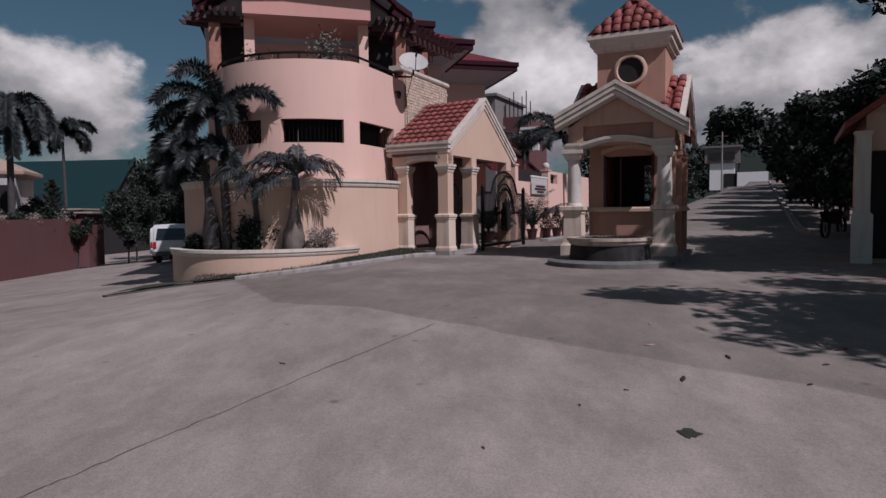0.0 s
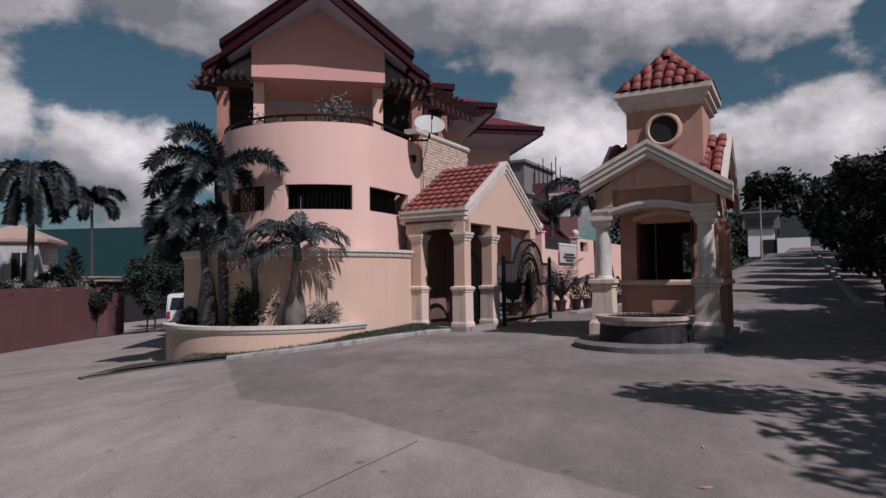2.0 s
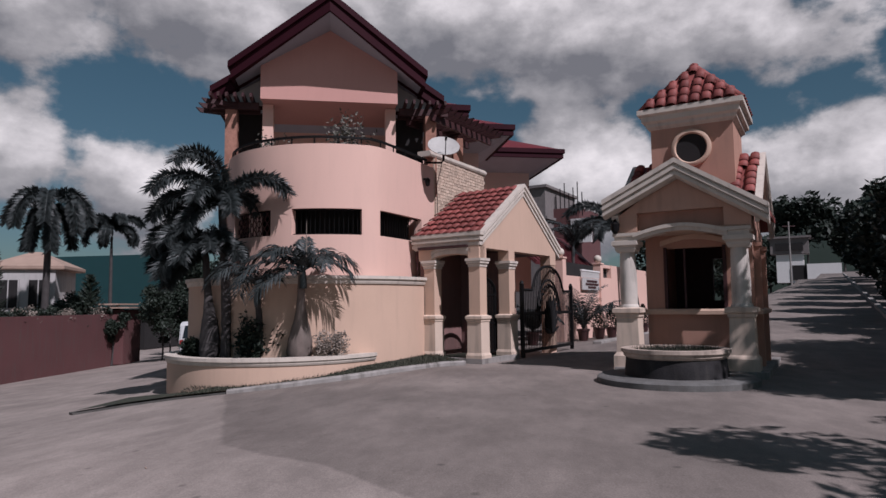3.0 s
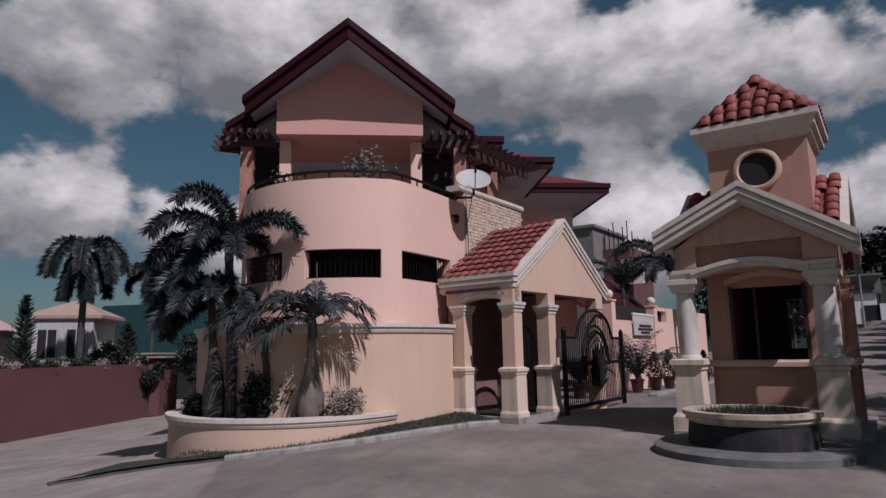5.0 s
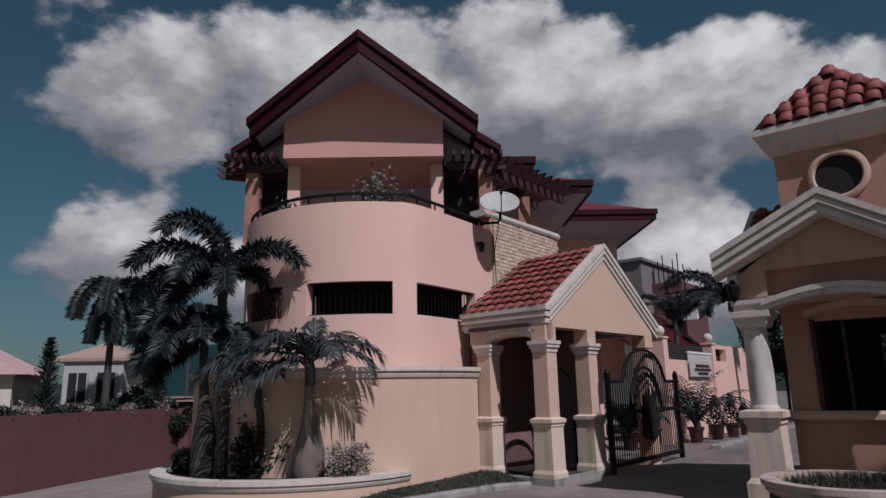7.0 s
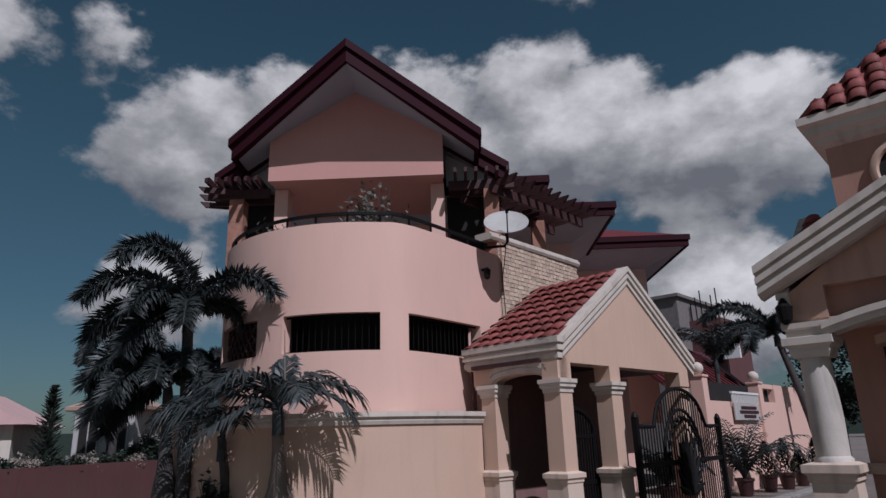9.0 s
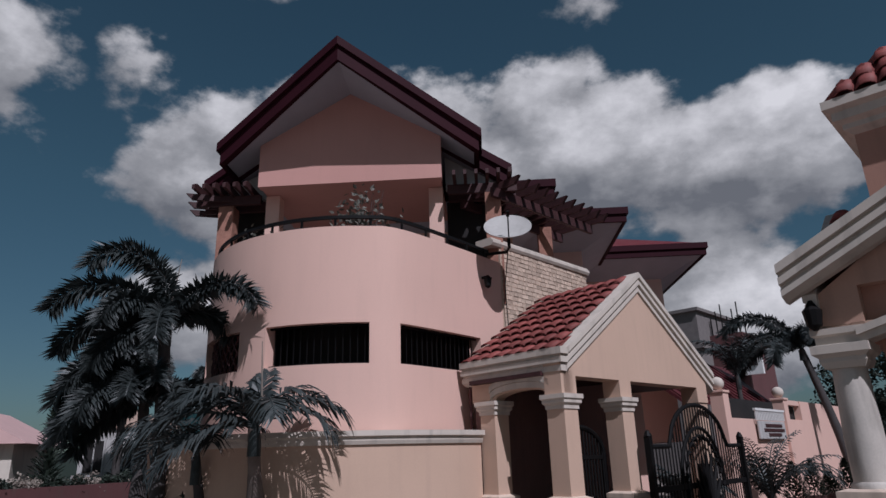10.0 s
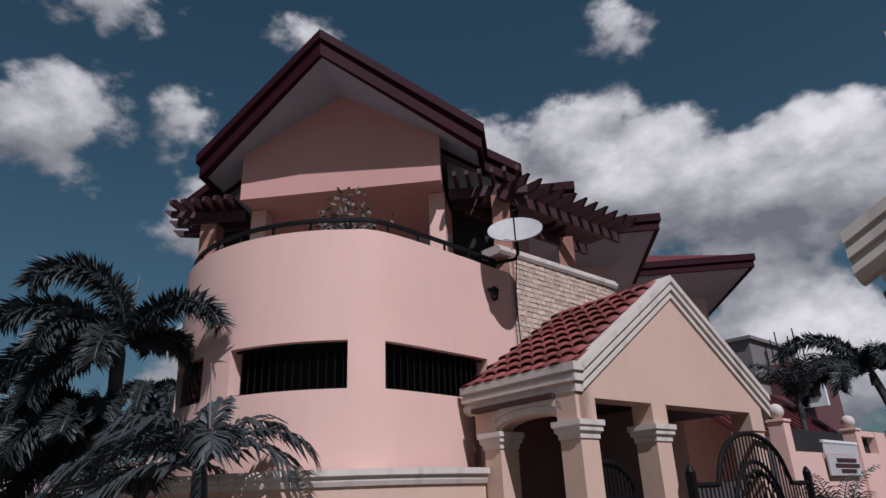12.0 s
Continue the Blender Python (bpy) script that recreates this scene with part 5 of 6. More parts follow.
tube(bm, [inv @ Vector(p) for p in ((-0.97, 19.05, 6.0), (-0.97, 19.1, 5.75), (-1.05, 19.2, 5.7), (-1.45, 19.35, 5.75))], 0.03, 8)
part("mount", bm, IRON, dish)

perg = thing("pergola", pose(HX + FX, HY + FY, 0, 0, 0, FYAW), "dark-stained timber pergola round the balcony", "pergola")
for x0, x1 in ((-3.15, -1.85), (1.85, 3.2)):
    for y in (0.45, 0.85):
        bm = bmesh.new()
        box(bm, ((x0 + x1) / 2, y, 7.22), (x1 - x0, 0.08, 0.2), bevel=0.01)
        part("beam", bm, WOOD, perg)
    for k in range(6):
        x = x0 + 0.15 + (x1 - x0 - 0.3) * k / 5
        bm = bmesh.new()
        prism(bm, [(-0.1, 7.3), (1.2, 7.3), (1.2, 7.44), (0.0, 7.44), (-0.1, 7.38)], lambda p, q: (x - 0.03 + 0.06 * q, p[0], p[1]))
        part("joist", bm, WOOD, perg)
# right run along the stone wall
run = new("side_run")
run.parent = perg
run.matrix_world = pose(-1.3, 19.75, 0, 0, 0, 64)
run.matrix_basis = perg.matrix_world.inverted() @ pose(-1.3, 19.75, 0, 0, 0, 64)
for y in (-0.05, 0.75):
    bm = bmesh.new()
    box(bm, (1.5, y, 7.05), (3.4, 0.08, 0.2), bevel=0.01)
    part("beam", bm, WOOD, run)
for k in range(11):
    x = 0.05 + 0.31 * k
    bm = bmesh.new()
    prism(bm, [(-0.55, 7.3), (-0.42, 7.15), (0.95, 7.15), (0.95, 7.3)], lambda p, q: (x - 0.035 + 0.07 * q, p[0], p[1]))
    part("joist", bm, WOOD, run)
lr = new("left_run")
lr.parent = perg
lr.matrix_basis = pose(-2.55, 0.35, 0, 0, 0, 20)
for k in range(3):
    bm = bmesh.new()
    prism(bm, [(-0.72, 7.3), (-0.6, 7.18), (0.6, 7.18), (0.6, 7.3)], lambda p, q: (p[0], 0.45 * k + 0.07 * q, p[1]))
    part("joist", bm, WOOD, lr)
RUST = material("rusty_stone_cladding", (0.30, 0.15, 0.11), 0.85, 0.4, 6, 40, 0.5)
for x, y in ((-2.55, 0.6), (2.72, 0.55), (3.9, 2.75)):
    bm = bmesh.new()
    square_post(bm, [(0.15, 4.9), (0.15, 7.12)], (x, y, 0))
    part("stone_pillar", bm, RUST, perg)
for x in (-2.2, 2.2):
    bm = bmesh.new()
    box(bm, (x, 1.2, 6.1), (0.8, 0.1, 2.3))
    part("dark_door", bm, DARK, upper)
WISP = material("grey_green_leaf", (0.13, 0.125, 0.105), 0.7, 0.4, 9, 60, 0.1)
shrub("balcony_plant", (-3.12, 17.85, 5.15), 0.68, "wispy grey-green potted plant at the balcony rail", 301, WISP, 620, 0.06, "plant", 1.6, "balcony plants")
shrub("balcony_plant", (-5.1, 17.75, 5.2), 0.42, "wispy grey-green potted plant at the balcony rail", 302, WISP, 420, 0.05, "plant", 1.7, "balcony plants")

# ---- guard house details ----
gw = new("front_window")
gw.parent = guard
for c, s in (((-1.66, 0.84, 2.42), (0.06, 0.1, 1.3)), ((-0.55, 0.84, 2.42), (0.06, 0.1, 1.3)), ((-1.3, 0.88, 2.42), (0.04, 0.04, 1.3))):
    bm = bmesh.new()
    box(bm, c, s)
    part("window_frame", bm, WOOD, gw)
bm = bmesh.new()
sweep(bm, [(0.1, 1.72), (0.1, 1.79), (0.06, 1.83), (-0.02, 1.83), (-0.02, 1.72)], [(-2.08, 0.85), (-0.02, 0.85), (-0.02, 3.3)])
part("sill_band", bm, PEACH, guard)
pts = [(-1.75 + 1.25 * i / 12, 3.1 + 0.12 * math.sin(math.pi * i / 12)) for i in range(13)]
bm = bmesh.new()
prism(bm, pts + [(x, z + 0.1) for x, z in pts[::-1]], lambda p, k: (p[0], 0.78 + 0.1 * k, p[1]))
part("window_arch", bm, PEACH, guard)
pts = [(-2.1 + 1.72 * i / 14, 3.17 + 0.16 * math.sin(math.pi * i / 14)) for i in range(15)]
for dy, dz, th in ((0.02, 0.0, 0.07), (-0.02, 0.07, 0.07)):
    bm = bmesh.new()
    prism(bm, [(x, z + dz) for x, z in pts] + [(x, z + dz + th) for x, z in pts[::-1]], lambda p, k: (p[0], dy + 0.3 * k, p[1]))
    part("arch_moulding", bm, CREAM, guard)
bm = bmesh.new()
box(bm, (GC, 0.55, 3.34), (2.4, 1.0, 0.06))
part("porch_ceiling", bm, PEACH, guard)
oc = new("round_window")
oc.parent = guard
oc.matrix_basis = pose(-1.05, TY - TH - 0.01, 5.04, 90, 0, 0)
bm = bmesh.new()
lathe(bm, [(0.29, -0.02), (0.38, -0.02), (0.38, 0.05), (0.35, 0.07), (0.31, 0.07), (0.29, 0.04), (0.29, -0.02)], n=40, cap=False)
part("surround", bm, PEACH, oc, smooth=True)
# Near-black disc on the solid tower, coloured as unlit depth.
bm = bmesh.new()
lathe(bm, [(0.3, -0.03), (0.3, 0.015)], n=32)
part("opening", bm, DARK, oc)
for y in (1.2, 2.6):
    bm = bmesh.new()
    square_post(bm, [(0.09, 0.6), (0.09, 3.0), (0.12, 3.04), (0.12, 3.12)], (-0.03, y, 0))
    part("pilaster", bm, ORANGE, guard)
bm = bmesh.new()
sweep(bm, [(0.14, 0.5), (0.14, 0.72), (-0.1, 0.72), (-0.1, 0.5)], [(-2.5, 0.0), (0.05, 0.0), (0.05, 3.6)])
part("plinth", bm, KERB, guard)
bm = bmesh.new()
lathe(bm, [(0.02, 0), (0.07, 0.05), (0.09, 0.2), (0.05, 0.24), (0.02, 0.3)], (-2.42, -0.06, 3.32), 10)
part("lantern", bm, IRON, guard, "small black lantern")

# ---- kerb and grass strip ----
KP = [(-7.2, 13.6), (-6.6, 14.3), (-5.9, 14.75), (-4.9, 14.95), (-3.8, 15.15), (-2.7, 15.6), (-1.6, 16.35), (-0.75, 17.0), (-0.35, 17.25)]
bm = bmesh.new()
sweep(bm, [(0.07, -0.3), (0.06, 0.07), (0.03, 0.1), (-0.1, 0.1), (-0.1, -0.3)], KP[3:], zfn=lambda x, y: gz(x, y) - 0.07 * smooth01((-4.2 - x) / 2.4))
solid("kerb", bm, KERB, "worn broken concrete kerb along the grass", "kerb", "structure")
bm = bmesh.new()
sweep(bm, [(0.07, -0.3), (0.05, 0.02), (0.02, 0.05), (-0.2, 0.05), (-0.2, -0.3)], KP[:4], zfn=lambda x, y: gz(x, y) - 0.02)
solid("kerb_end", bm, material("mossy_kerb_stone", (0.06, 0.055, 0.05), 0.9, 0.5, 4, 40, 0.5), "low dark mossy end of the kerb", "kerb", "structure")
inner = [(-7.3, 15.5), (-6.8, 15.6), (-5.9, 15.5), (-4.8, 15.45), (-3.7, 15.6), (-2.6, 16.3), (-1.9, 17.2), (-1.5, 17.9), (-1.2, 18.3)]
bm = bmesh.new()
ra = [bm.verts.new((x, y + 0.05, gz(x, y) + 0.07)) for x, y in KP]
rb = [bm.verts.new((x, y, gz(x, y) + (0.2 if i > 2 else 0.06))) for i, (x, y) in enumerate(inner)]
for i in range(len(KP) - 1):
    bm.faces.new((ra[i], ra[i + 1], rb[i + 1], rb[i]))
strip = solid("grass_strip", bm, GRASS, "strip of rough dark grass along the wall", "grass", "stuff")
rng = random.Random(77)
verts, faces = [], []
for i in range(4200):
    k = rng.uniform(2, len(KP) - 1.001)
    j, f, s = int(k), k % 1, rng.random()
    a = Vector(KP[j]).lerp(Vector(KP[j + 1]), f)
    b = Vector(inner[j]).lerp(Vector(inner[j + 1]), f)
    p = a.lerp(b, s)
    z = gz(p.x, p.y) + 0.07 + 0.12 * s
    h, an = rng.uniform(0.02, 0.065), rng.random() * 6.28
    n = len(verts)
    verts += [(p.x - 0.008 * math.cos(an), p.y - 0.008 * math.sin(an), z), (p.x + 0.008 * math.cos(an), p.y + 0.008 * math.sin(an), z), (p.x + rng.uniform(-.04, .04), p.y + rng.uniform(-.04, .04), z + h)]
    faces.append((n, n + 1, n + 2))
me = bpy.data.meshes.new("grass_blades")
me.from_pydata(verts, [], faces)
me.materials.append(GRASS)
tagged(new("grass_blades", me), "short dark grass blades along the kerb", "grass", kind="stuff")

# ---- right-hand lodge and the end of the side street ----
lodge = thing("right_lodge", pose(8.6, 13.8, 0.6, 0, 0, -27), "shaded peach lodge with tiled gable beside the street", "gatehouse")
bm = bmesh.new()
box(bm, (1.6, 1.5, 1.5), (3.0, 3.0, 3.2))
part("wall", bm, PEACH, lodge)
for sgn in (-1, 1):
    bm = bmesh.new()
    slab4(bm, [(1.6, -0.3, 4.3), (1.6 + sgn * 1.9, -0.3, 2.9), (1.6 + sgn * 1.9, 3.3, 2.9), (1.6, 3.3, 4.3)], 0.15)
    part("roof", bm, TILE, lodge)
bm = bmesh.new()
prism(bm, [(0.1, 3.05), (3.1, 3.05), (1.6, 4.1)], lambda p, k: (p[0], 0.05 + 0.1 * k, p[1]))
part("gable", bm, PEACH, lodge)
bm = bmesh.new()
box(bm, (0.6, -0.02, 1.2), (0.8, 0.1, 2.2))
part("door", bm, DARK, lodge)
for x in (0.05, 1.3):
    bm = bmesh.new()
    square_post(bm, [(0.18, 0), (0.18, 1.0), (0.13, 1.05), (0.13, 2.6), (0.18, 2.7)], (x, -0.1, 0))
    part("post", bm, CREAM, lodge)
moto = thing("parked_motorcycle", pose(*street(4.6, 3.3), 0, 0, 40), "dark parked motorcycle under the trees", "motorcycle")
for x in (-0.6, 0.6):
    wh = new("wheel")
    wh.parent = moto
    wh.matrix_basis = pose(x, 0, 0.3, 90, 0, 0)
    bm = bmesh.new()
    bmesh.ops.create_cone(bm, cap_ends=False, segments=20, radius1=0.3, radius2=0.3, depth=0.09)
    part("tyre", bm, DARK, wh)
    for k in range(6):
        bar_part(wh, (0, 0, 0), (0.29 * math.cos(k * 1.047), 0.29 * math.sin(k * 1.047), 0), 0.008, "spoke")
bm = bmesh.new()
prism(bm, [(-0.5, 0.45), (0.2, 0.4), (0.45, 0.75), (0.1, 0.85), (-0.1, 0.72), (-0.75, 0.78), (-0.7, 0.65)], lambda p, k: (p[0], -0.11 + 0.22 * k, p[1]))
part("body", bm, IRON, moto)
bar_part(moto, (0.42, -0.32, 1.0), (0.42, 0.32, 1.0), 0.015, "handlebar")
bar_part(moto, (0.6, 0, 0.3), (0.4, 0, 1.0), 0.03, "fork")
fe = thing("street_end_house", pose(*street(104, -3.6), 0, 0, -24) @ Matrix.Scale(0.8, 4), "white house with a dark gate at the street end", "house")
for c, s, m, nm in (((-1.5, 3, 2.6), (5, 4, 5.8), WHITE, "wall"), ((0.2, 0.9, 1.7), (2.6, 0.3, 3.0), DARK, "dark_gate"), ((4.5, 2, 1.6), (6, 3, 3.6), WHITE, "side_wall"), ((-1.5, 3, 7.2), (7, 5, 3.2), BLOCK, "upper_storey"), ((-1.5, 0.4, 7.0), (5, 0.2, 1.5), DARK, "window"), ((-1.5, 3, 9.0), (8, 6, 0.4), BLOCK, "roof")):
    bm = bmesh.new()
    box(bm, c, s)
    part(nm, bm, m, fe)
bm = bmesh.new()
kp = [street(4.6, 4.2)[:2], street(4.9, 3.2)[:2], street(5.6, 2.65)[:2]] + [street(s, 2.5)[:2] for s in range(7, 100, 4)]
sweep(bm, [(0.1, -0.3), (0.1, 0.14), (-0.1, 0.14), (-0.1, -0.3)], kp, zfn=gz)
solid("street_kerb", bm, KERB, "concrete kerb of the side street", "kerb", "structure")
bm = bmesh.new()
sweep(bm, [(0, -0.4), (0, 2.2), (-0.2, 2.2), (-0.2, -0.4)], [street(s, 7.4)[:2] for s in range(4, 104, 5)], zfn=gz)
solid("wall_side_street", bm, BLOCK, "shaded grey wall behind the street trees", "wall", "structure")
# far wooded hill
bm = bmesh.new()
rng = random.Random(5)
rows = []
for j in range(9):
    row = []
    for i in range(81):
        az = radians(-75 + 150 * i / 80)
        d = 190 + 26 * j
        h = smooth01((i - 42) / 14) * smooth01((88 - i) / 14) * 30 * math.sin(math.pi * min(1, (j + 0.3) / 8.4)) + 3 * math.sin(math.pi * j / 8) + noise.noise(Vector((i * 0.4, j * 0.7, 0))) * 4
        row.append(bm.verts.new((d * math.sin(az), d * math.cos(az), -1.5 + max(0, h) + 5 * (j > 0))))
    rows.append(row)
for j in range(8):
    for i in range(80):
        bm.faces.new((rows[j][i], rows[j][i + 1], rows[j + 1][i + 1], rows[j + 1][i]))
solid("far_hill", bm, BUSH, "distant dark wooded hill", "hill", "structure", smooth=True)

# ---- road joints and litter ----
JOINT = material("joint_filler", (0.11, 0.098, 0.09), 0.95, 0.4, 5, 60, 0.3)


def joint(pts, w, name="road_joint"):
    bm = bmesh.new()
    rng = random.Random(len(pts))
    ring = []
    for i, (x, y) in enumerate(pts):
        q, p = pts[min(i + 1, len(pts) - 1)], pts[max(i - 1, 0)]
        d = Vector((q[0] - p[0], q[1] - p[1])).normalized()
        k = w * rng.uniform(0.5, 1.3)
        ring.append([bm.verts.new((x - d.y * s * k, y + d.x * s * k, gz(x - d.y * s * k, y + d.x * s * k) + 0.005)) for s in (-1, 1)])
    for a, b in zip(ring, ring[1:]):
        bm.faces.new((a[0], a[1], b[1], b[0]))
    return solid(name, bm, JOINT, "dark open joint between concrete road slabs", "joint", "structure", "road joints")


def line(a, b, n, wob=0.012, seed=1):
    rng = random.Random(seed)
    return [(a[0] + (b[0] - a[0]) * i / n + rng.uniform(-wob, wob), a[1] + (b[1] - a[1]) * i / n + rng.uniform(-wob, wob)) for i in range(n + 1)]


joint(line((0.0, 7.1), (-1.96, 3.5), 60, seed=2), 0.0045)
joint(line((-1.96, 3.5), (-3.9, -0.1), 60, seed=3), 0.0045)
rng = random.Random(9)
for x, y, ln, mt in ((2.6, 5.75, 0.10, WOOD), (2.01, 5.16, 0.11, WOOD), (3.69, 5.95, 0.12, WOOD), (-1.28, 5.68, 0.05, WOOD), (2.04, 6.15, 0.07, TAN), (3.58, 6.11, 0.09, TAN), (1.5, 4.9, 0.03, WOOD), (2.9, 5.0, 0.04, WOOD), (1.1, 4.6, 0.03, WOOD), (0.4, 3.9, 0.03, WOOD), (3.3, 5.5, 0.05, WOOD), (2.3, 7.0, 0.05, TAN), (-2.6, 8.2, 0.05, TAN), (4.2, 7.4, 0.06, WOOD)):
    bm = bmesh.new()
    ln *= 0.72
    m = pose(x, y, gz(x, y) + 0.008, 0, 0, rng.uniform(0, 180))
    pts = [(-ln, 0, 0), (-ln * 0.3, ln * 0.22, 0.005), (ln * 0.5, ln * 0.16, 0.008), (ln, 0, 0.004), (ln * 0.4, -ln * 0.2, 0.0), (-ln * 0.4, -ln * 0.18, 0.004)]
    top = [bm.verts.new(m @ Vector(p)) for p in pts]
    low = [bm.verts.new(m @ (Vector(p) - Vector((0, 0, 0.006)))) for p in pts]
    bm.faces.new(top)
    bm.faces.new(low)
    for i in range(6):
        bm.faces.new((top[i], top[(i + 1) % 6], low[(i + 1) % 6], low[i]))
    solid("fallen_leaf", bm, mt, "dry fallen leaf on the concrete road", "leaf", group="fallen leaves")
bm = bmesh.new()
c = (1.68, 4.1)
ring = [(c[0] + 0.07 * rng.uniform(0.6, 1.3) * math.cos(t), c[1] + 0.08 * rng.uniform(0.6, 1.2) * math.sin(t)) for t in np.linspace(0, 6.0, 15)]
bm.faces.new([bm.verts.new((x, y, gz(x, y) + 0.006)) for x, y in ring])
solid("oil_stain", bm, SOIL, "small dark oil stain on the concrete", "stain", "structure")

# ---- clay tiles, one by one ----
def tile_mesh(w, ln, rise=0.34, lip=0.03):
    bm = bmesh.new()
    n = 6
    rows = []
    for y, k, lift in ((0, 1.0, lip), (ln, 0.86, 0.012)):
        rows.append([[bm.verts.new((-w / 2 * k * math.cos(math.pi * i / n), y, lift + w * rise * k * math.sin(math.pi * i / n) + d)) for i in range(n + 1)] for d in (0, -0.014)])
    for i in range(n):
        bm.faces.new((rows[0][0][i], rows[0][0][i + 1], rows[1][0][i + 1], rows[1][0][i]))
        bm.faces.new((rows[0][1][i], rows[0][1][i + 1], rows[0][0][i + 1], rows[0][0][i]))
    for i in (0, n):
        bm.faces.new((rows[0][0][i], rows[1][0][i], rows[1][1][i], rows[0][1][i]))
    me = mesh_of("roof_tile", bm, TILE)
    me.polygons.foreach_set("use_smooth", [True] * len(me.polygons))
    return me


TILE_W, TILE_L = 0.21, 0.34
TILE_MESH = tile_mesh(TILE_W, TILE_L)
FLAT_TILE = tile_mesh(0.215, TILE_L, 0.2, 0.062)


def tile_slope(parent, origin, across, up, length, width, mesh=TILE_MESH):
    """Tiles over a slope; width(s) gives the two ends of the course at s metres up."""
    rng = random.Random(int(length * 100))
    across, up = Vector(across).normalized(), Vector(up).normalized()
    normal = across.cross(up).normalized()
    rot = Matrix((across, up, normal)).transposed().to_4x4()
    sdist = 0.0
    while sdist < length - 0.1:
        a, b = width(sdist + 0.1)
        n = max(1, int((b - a) / TILE_W))
        for i in range(n):
            x = a + (b - a) * (i + 0.5) / n
            o = new("roof_tile", mesh)
            o.parent = parent
            o.matrix_basis = Matrix.Translation(Vector(origin) + across * x + up * (sdist - 0.02) + normal * rng.uniform(0, 0.006)) @ rot @ pose(0, 0, 0, 0, 0, rng.uniform(-1, 1))
        sdist += 0.285


slope = Vector((0, RIDGE_Y, RIDGE_Z - EAVE_Z)).normalized()
tile_slope(porch, (0, 0.0, EAVE_Z + 0.0), (1, 0, 0), slope, 2.6, lambda d: (-1.93, -0.08), FLAT_TILE)
tw = TH + 0.16
for k in range(4):
    r = Matrix.Rotation(radians(90 * k), 3, "Z")
    tile_slope(guard, Vector((TX, TY, 5.9)) + r @ Vector((0, -tw, 0)), r @ Vector((1, 0, 0)), r @ Vector((0, tw, 1.05)), 1.38, lambda d: (-tw * (1 - d / 1.42), tw * (1 - d / 1.42)))
up = Vector((0, 1.4, 0.724 * 1.4))
tile_slope(guard, (0, SRY - 1.4, SRZ - 0.724 * 1.4), (1, 0, 0), up, up.length, lambda d: (-0.42 if d < 1.2 else -0.3, 0.12))
tile_slope(guard, (0, SRY - 1.4, SRZ - 0.724 * 1.4), (1, 0, 0), up, up.length, lambda d: (-2.45, -1.9))

# ---- split stones of the side wall ----
rng = random.Random(4)
STONES = []
for k in range(6):
    w = (0.11, 0.14, 0.17, 0.13, 0.2, 0.15)[k]
    bm = bmesh.new()
    box(bm, (0, 0, 0), (w - 0.005, 0.04, 0.086), bevel=0.006)
    for v in bm.verts:
        v.co.y += rng.uniform(-0.008, 0.008)
    STONES.append((w, mesh_of("stone", bm, STONE)))
rest = bmesh.new()
z, count = 5.92, 0
while z > 3.9:
    x = 0.02
    while x < L - 0.1:
        w, me = STONES[rng.randrange(6)]
        m = pose(x + w / 2, 0.007 + rng.uniform(-0.004, 0.003), z, rng.uniform(-2, 2), rng.uniform(-1.5, 1.5), rng.uniform(-2, 2))
        if count < 300:
            o = new("stone", me)
            o.parent = side
            o.matrix_basis = m
        else:
            box(rest, (0, 0, 0), (w - 0.005, 0.04, 0.086), m)
        count += 1
        x += w - 0.003
    z -= 0.088
tagged(part("lower_stones", rest, STONE, side), kind="stuff")

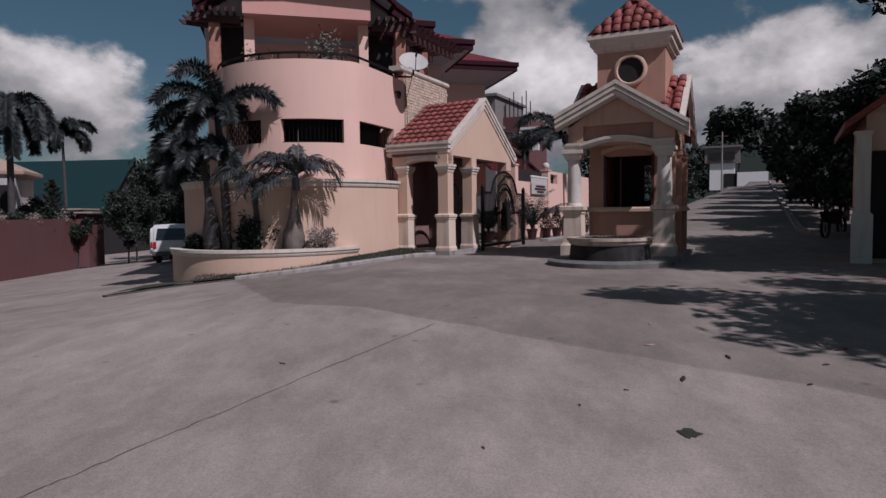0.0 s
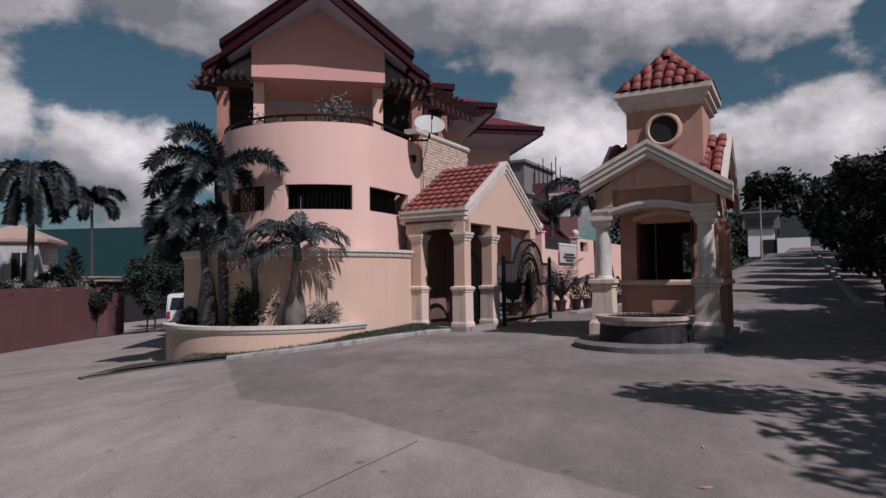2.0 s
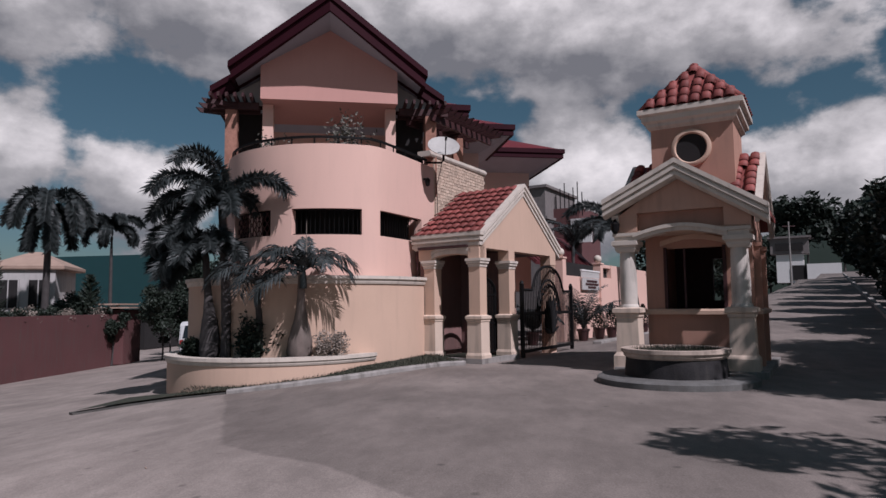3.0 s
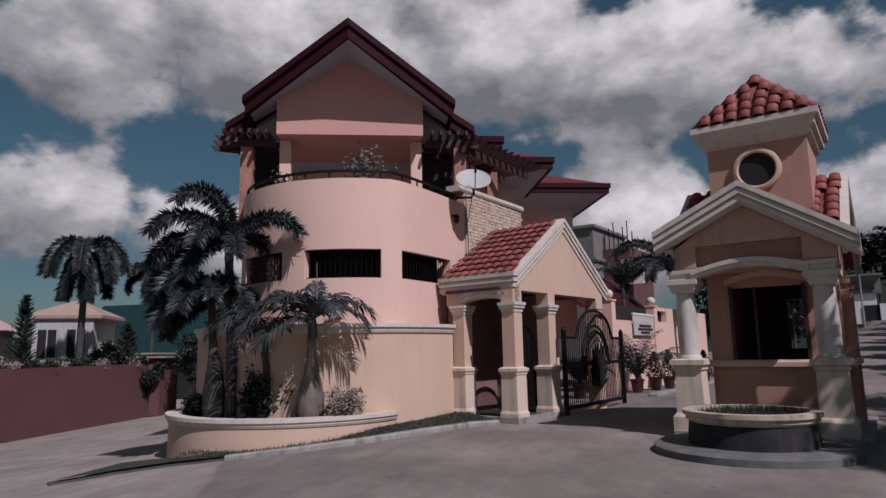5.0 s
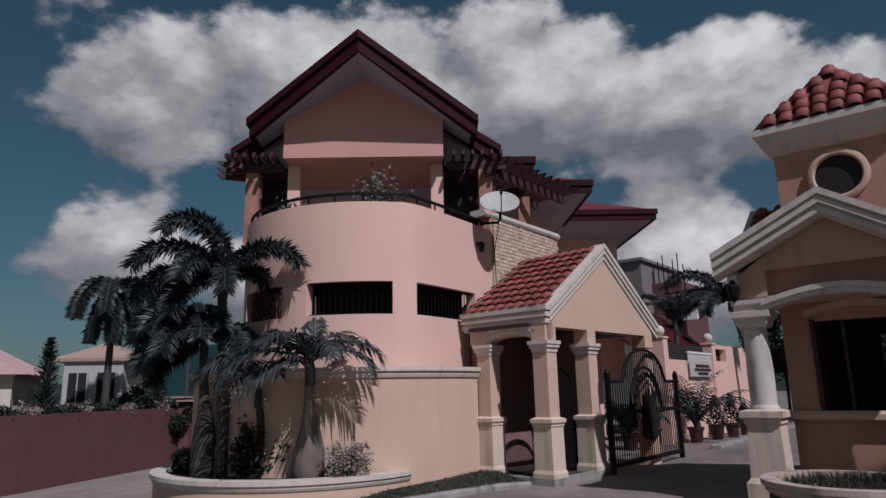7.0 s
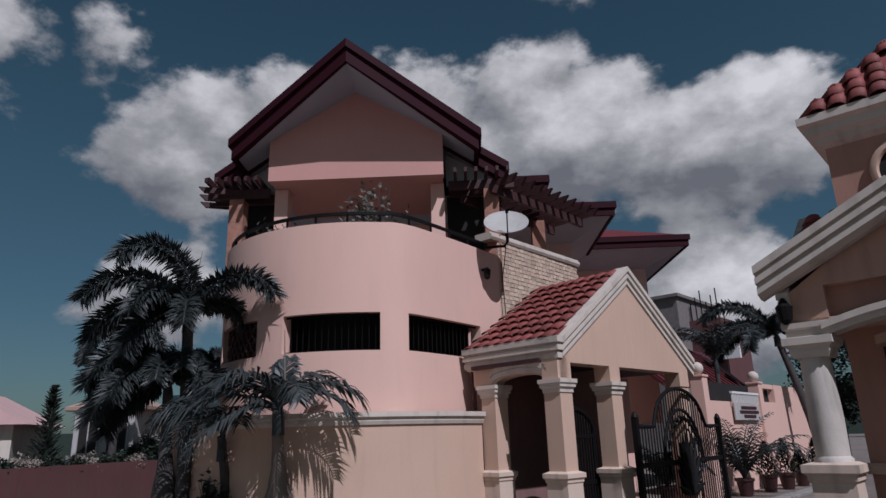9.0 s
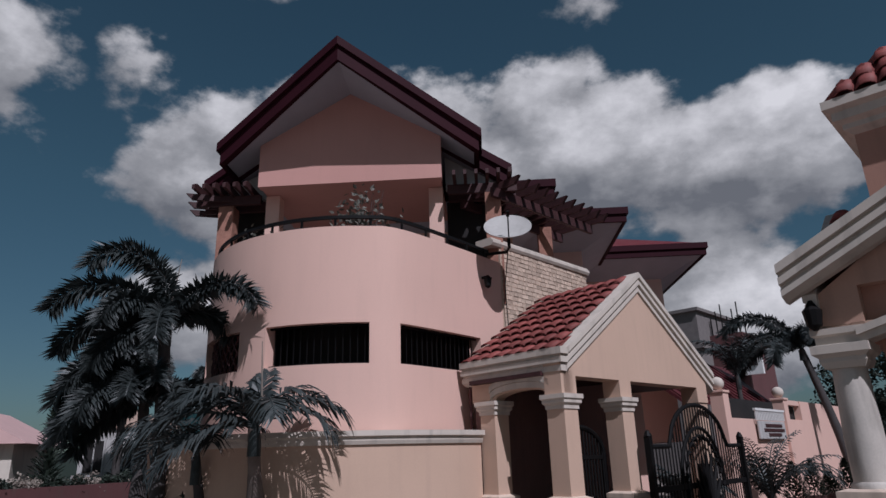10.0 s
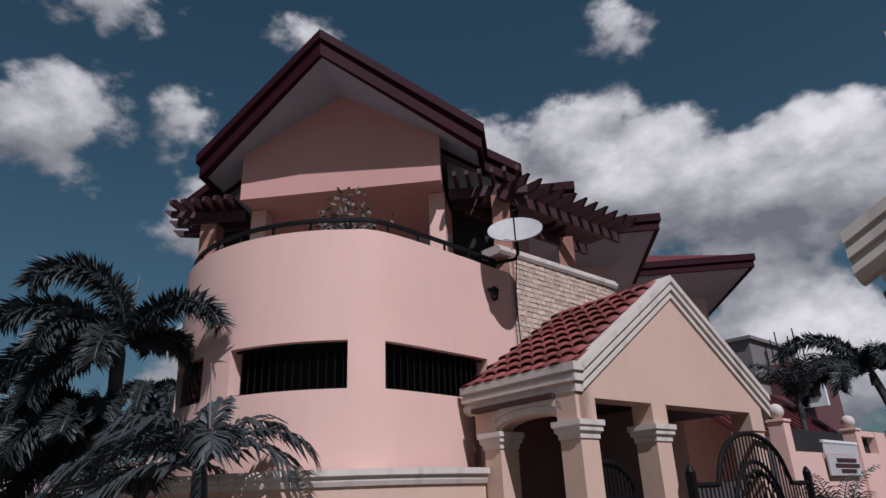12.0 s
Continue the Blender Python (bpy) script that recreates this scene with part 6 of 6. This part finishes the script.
# ---- small fittings ----
for nm, p0, p1 in (("palm_spear", (-3.55, 15.7, 2.8), (-3.5, 15.55, 3.75)), ("palm_spear", (-5.6, 16.15, 4.4), (-5.5, 16.2, 5.3))):
    sp = thing(nm, pose(*p0), "pale unopened spear leaf of a planter palm", "leaf", "palm spears")
    bm = bmesh.new()
    tube(bm, [(0, 0, 0), Vector(p1) - Vector(p0)], [0.016, 0.005], 6)
    part("spear", bm, DRYLEAF, sp)
q = along(FULL - 0.62)
wall_lamp = thing("wall_lantern", pose(HX + q[0], HY + q[1], 5.15, 0, 0, 67), "small black lantern on the pink wall", "lamp")
bm = bmesh.new()
box(bm, (0, -0.05, 0.12), (0.05, 0.12, 0.04))
part("bracket", bm, IRON, wall_lamp)
bm = bmesh.new()
lathe(bm, [(0.02, -0.08), (0.055, -0.05), (0.07, 0.08), (0.08, 0.09), (0.02, 0.15)], (0, -0.12, 0), 8)
part("lamp_housing", bm, IRON, wall_lamp)
cable = thing("dish_cable", pose(0, 0, 0), "thin black cable hanging from the satellite dish", "cable")
bm = bmesh.new()
tube(bm, [(-0.97, 19.1, 5.9), (-1.08, 19.3, 5.5), (-1.22, 19.66, 5.2), (-1.21, 19.68, 4.6), (-1.2, 19.7, 4.2)], 0.009, 6)
part("cable_run", bm, IRON, cable)
rng = random.Random(31)
verts, faces = [], []
for i in range(1500):
    a, r = rng.random() * 6.28, 0.7 * math.sqrt(rng.random())
    x, y, h, an = 3.52 + r * math.cos(a), 14.1 + r * math.sin(a), rng.uniform(0.05, 0.14), rng.random() * 6.28
    n = len(verts)
    verts += [(x - 0.008 * math.cos(an), y - 0.008 * math.sin(an), 1.1), (x + 0.008 * math.cos(an), y + 0.008 * math.sin(an), 1.1), (x + rng.uniform(-.04, .04), y + rng.uniform(-.04, .04), 1.1 + h)]
    faces.append((n, n + 1, n + 2))
me = bpy.data.meshes.new("basin_grass")
me.from_pydata(verts, [], faces)
me.materials.append(GRASS)
tagged(new("basin_grass", me), "dark grass growing in the round basin", "grass", kind="stuff")

verge = thing("porch_verge", pose(0, 17.45, 0, 0, 0, AX), "kerbed grass verge between the porch posts", "verge")
bm = bmesh.new()
sweep(bm, [(0.05, 0.4), (0.05, 0.72), (-0.08, 0.72), (-0.08, 0.4)], [(-1.7, 0.0), (0.02, 0.0), (0.02, 1.75)])
part("verge_kerb", bm, KERB, verge)
bm = bmesh.new()
box(bm, (-0.85, 0.85, 0.56), (1.55, 1.55, 0.28))
part("verge_grass", bm, GRASS, verge)
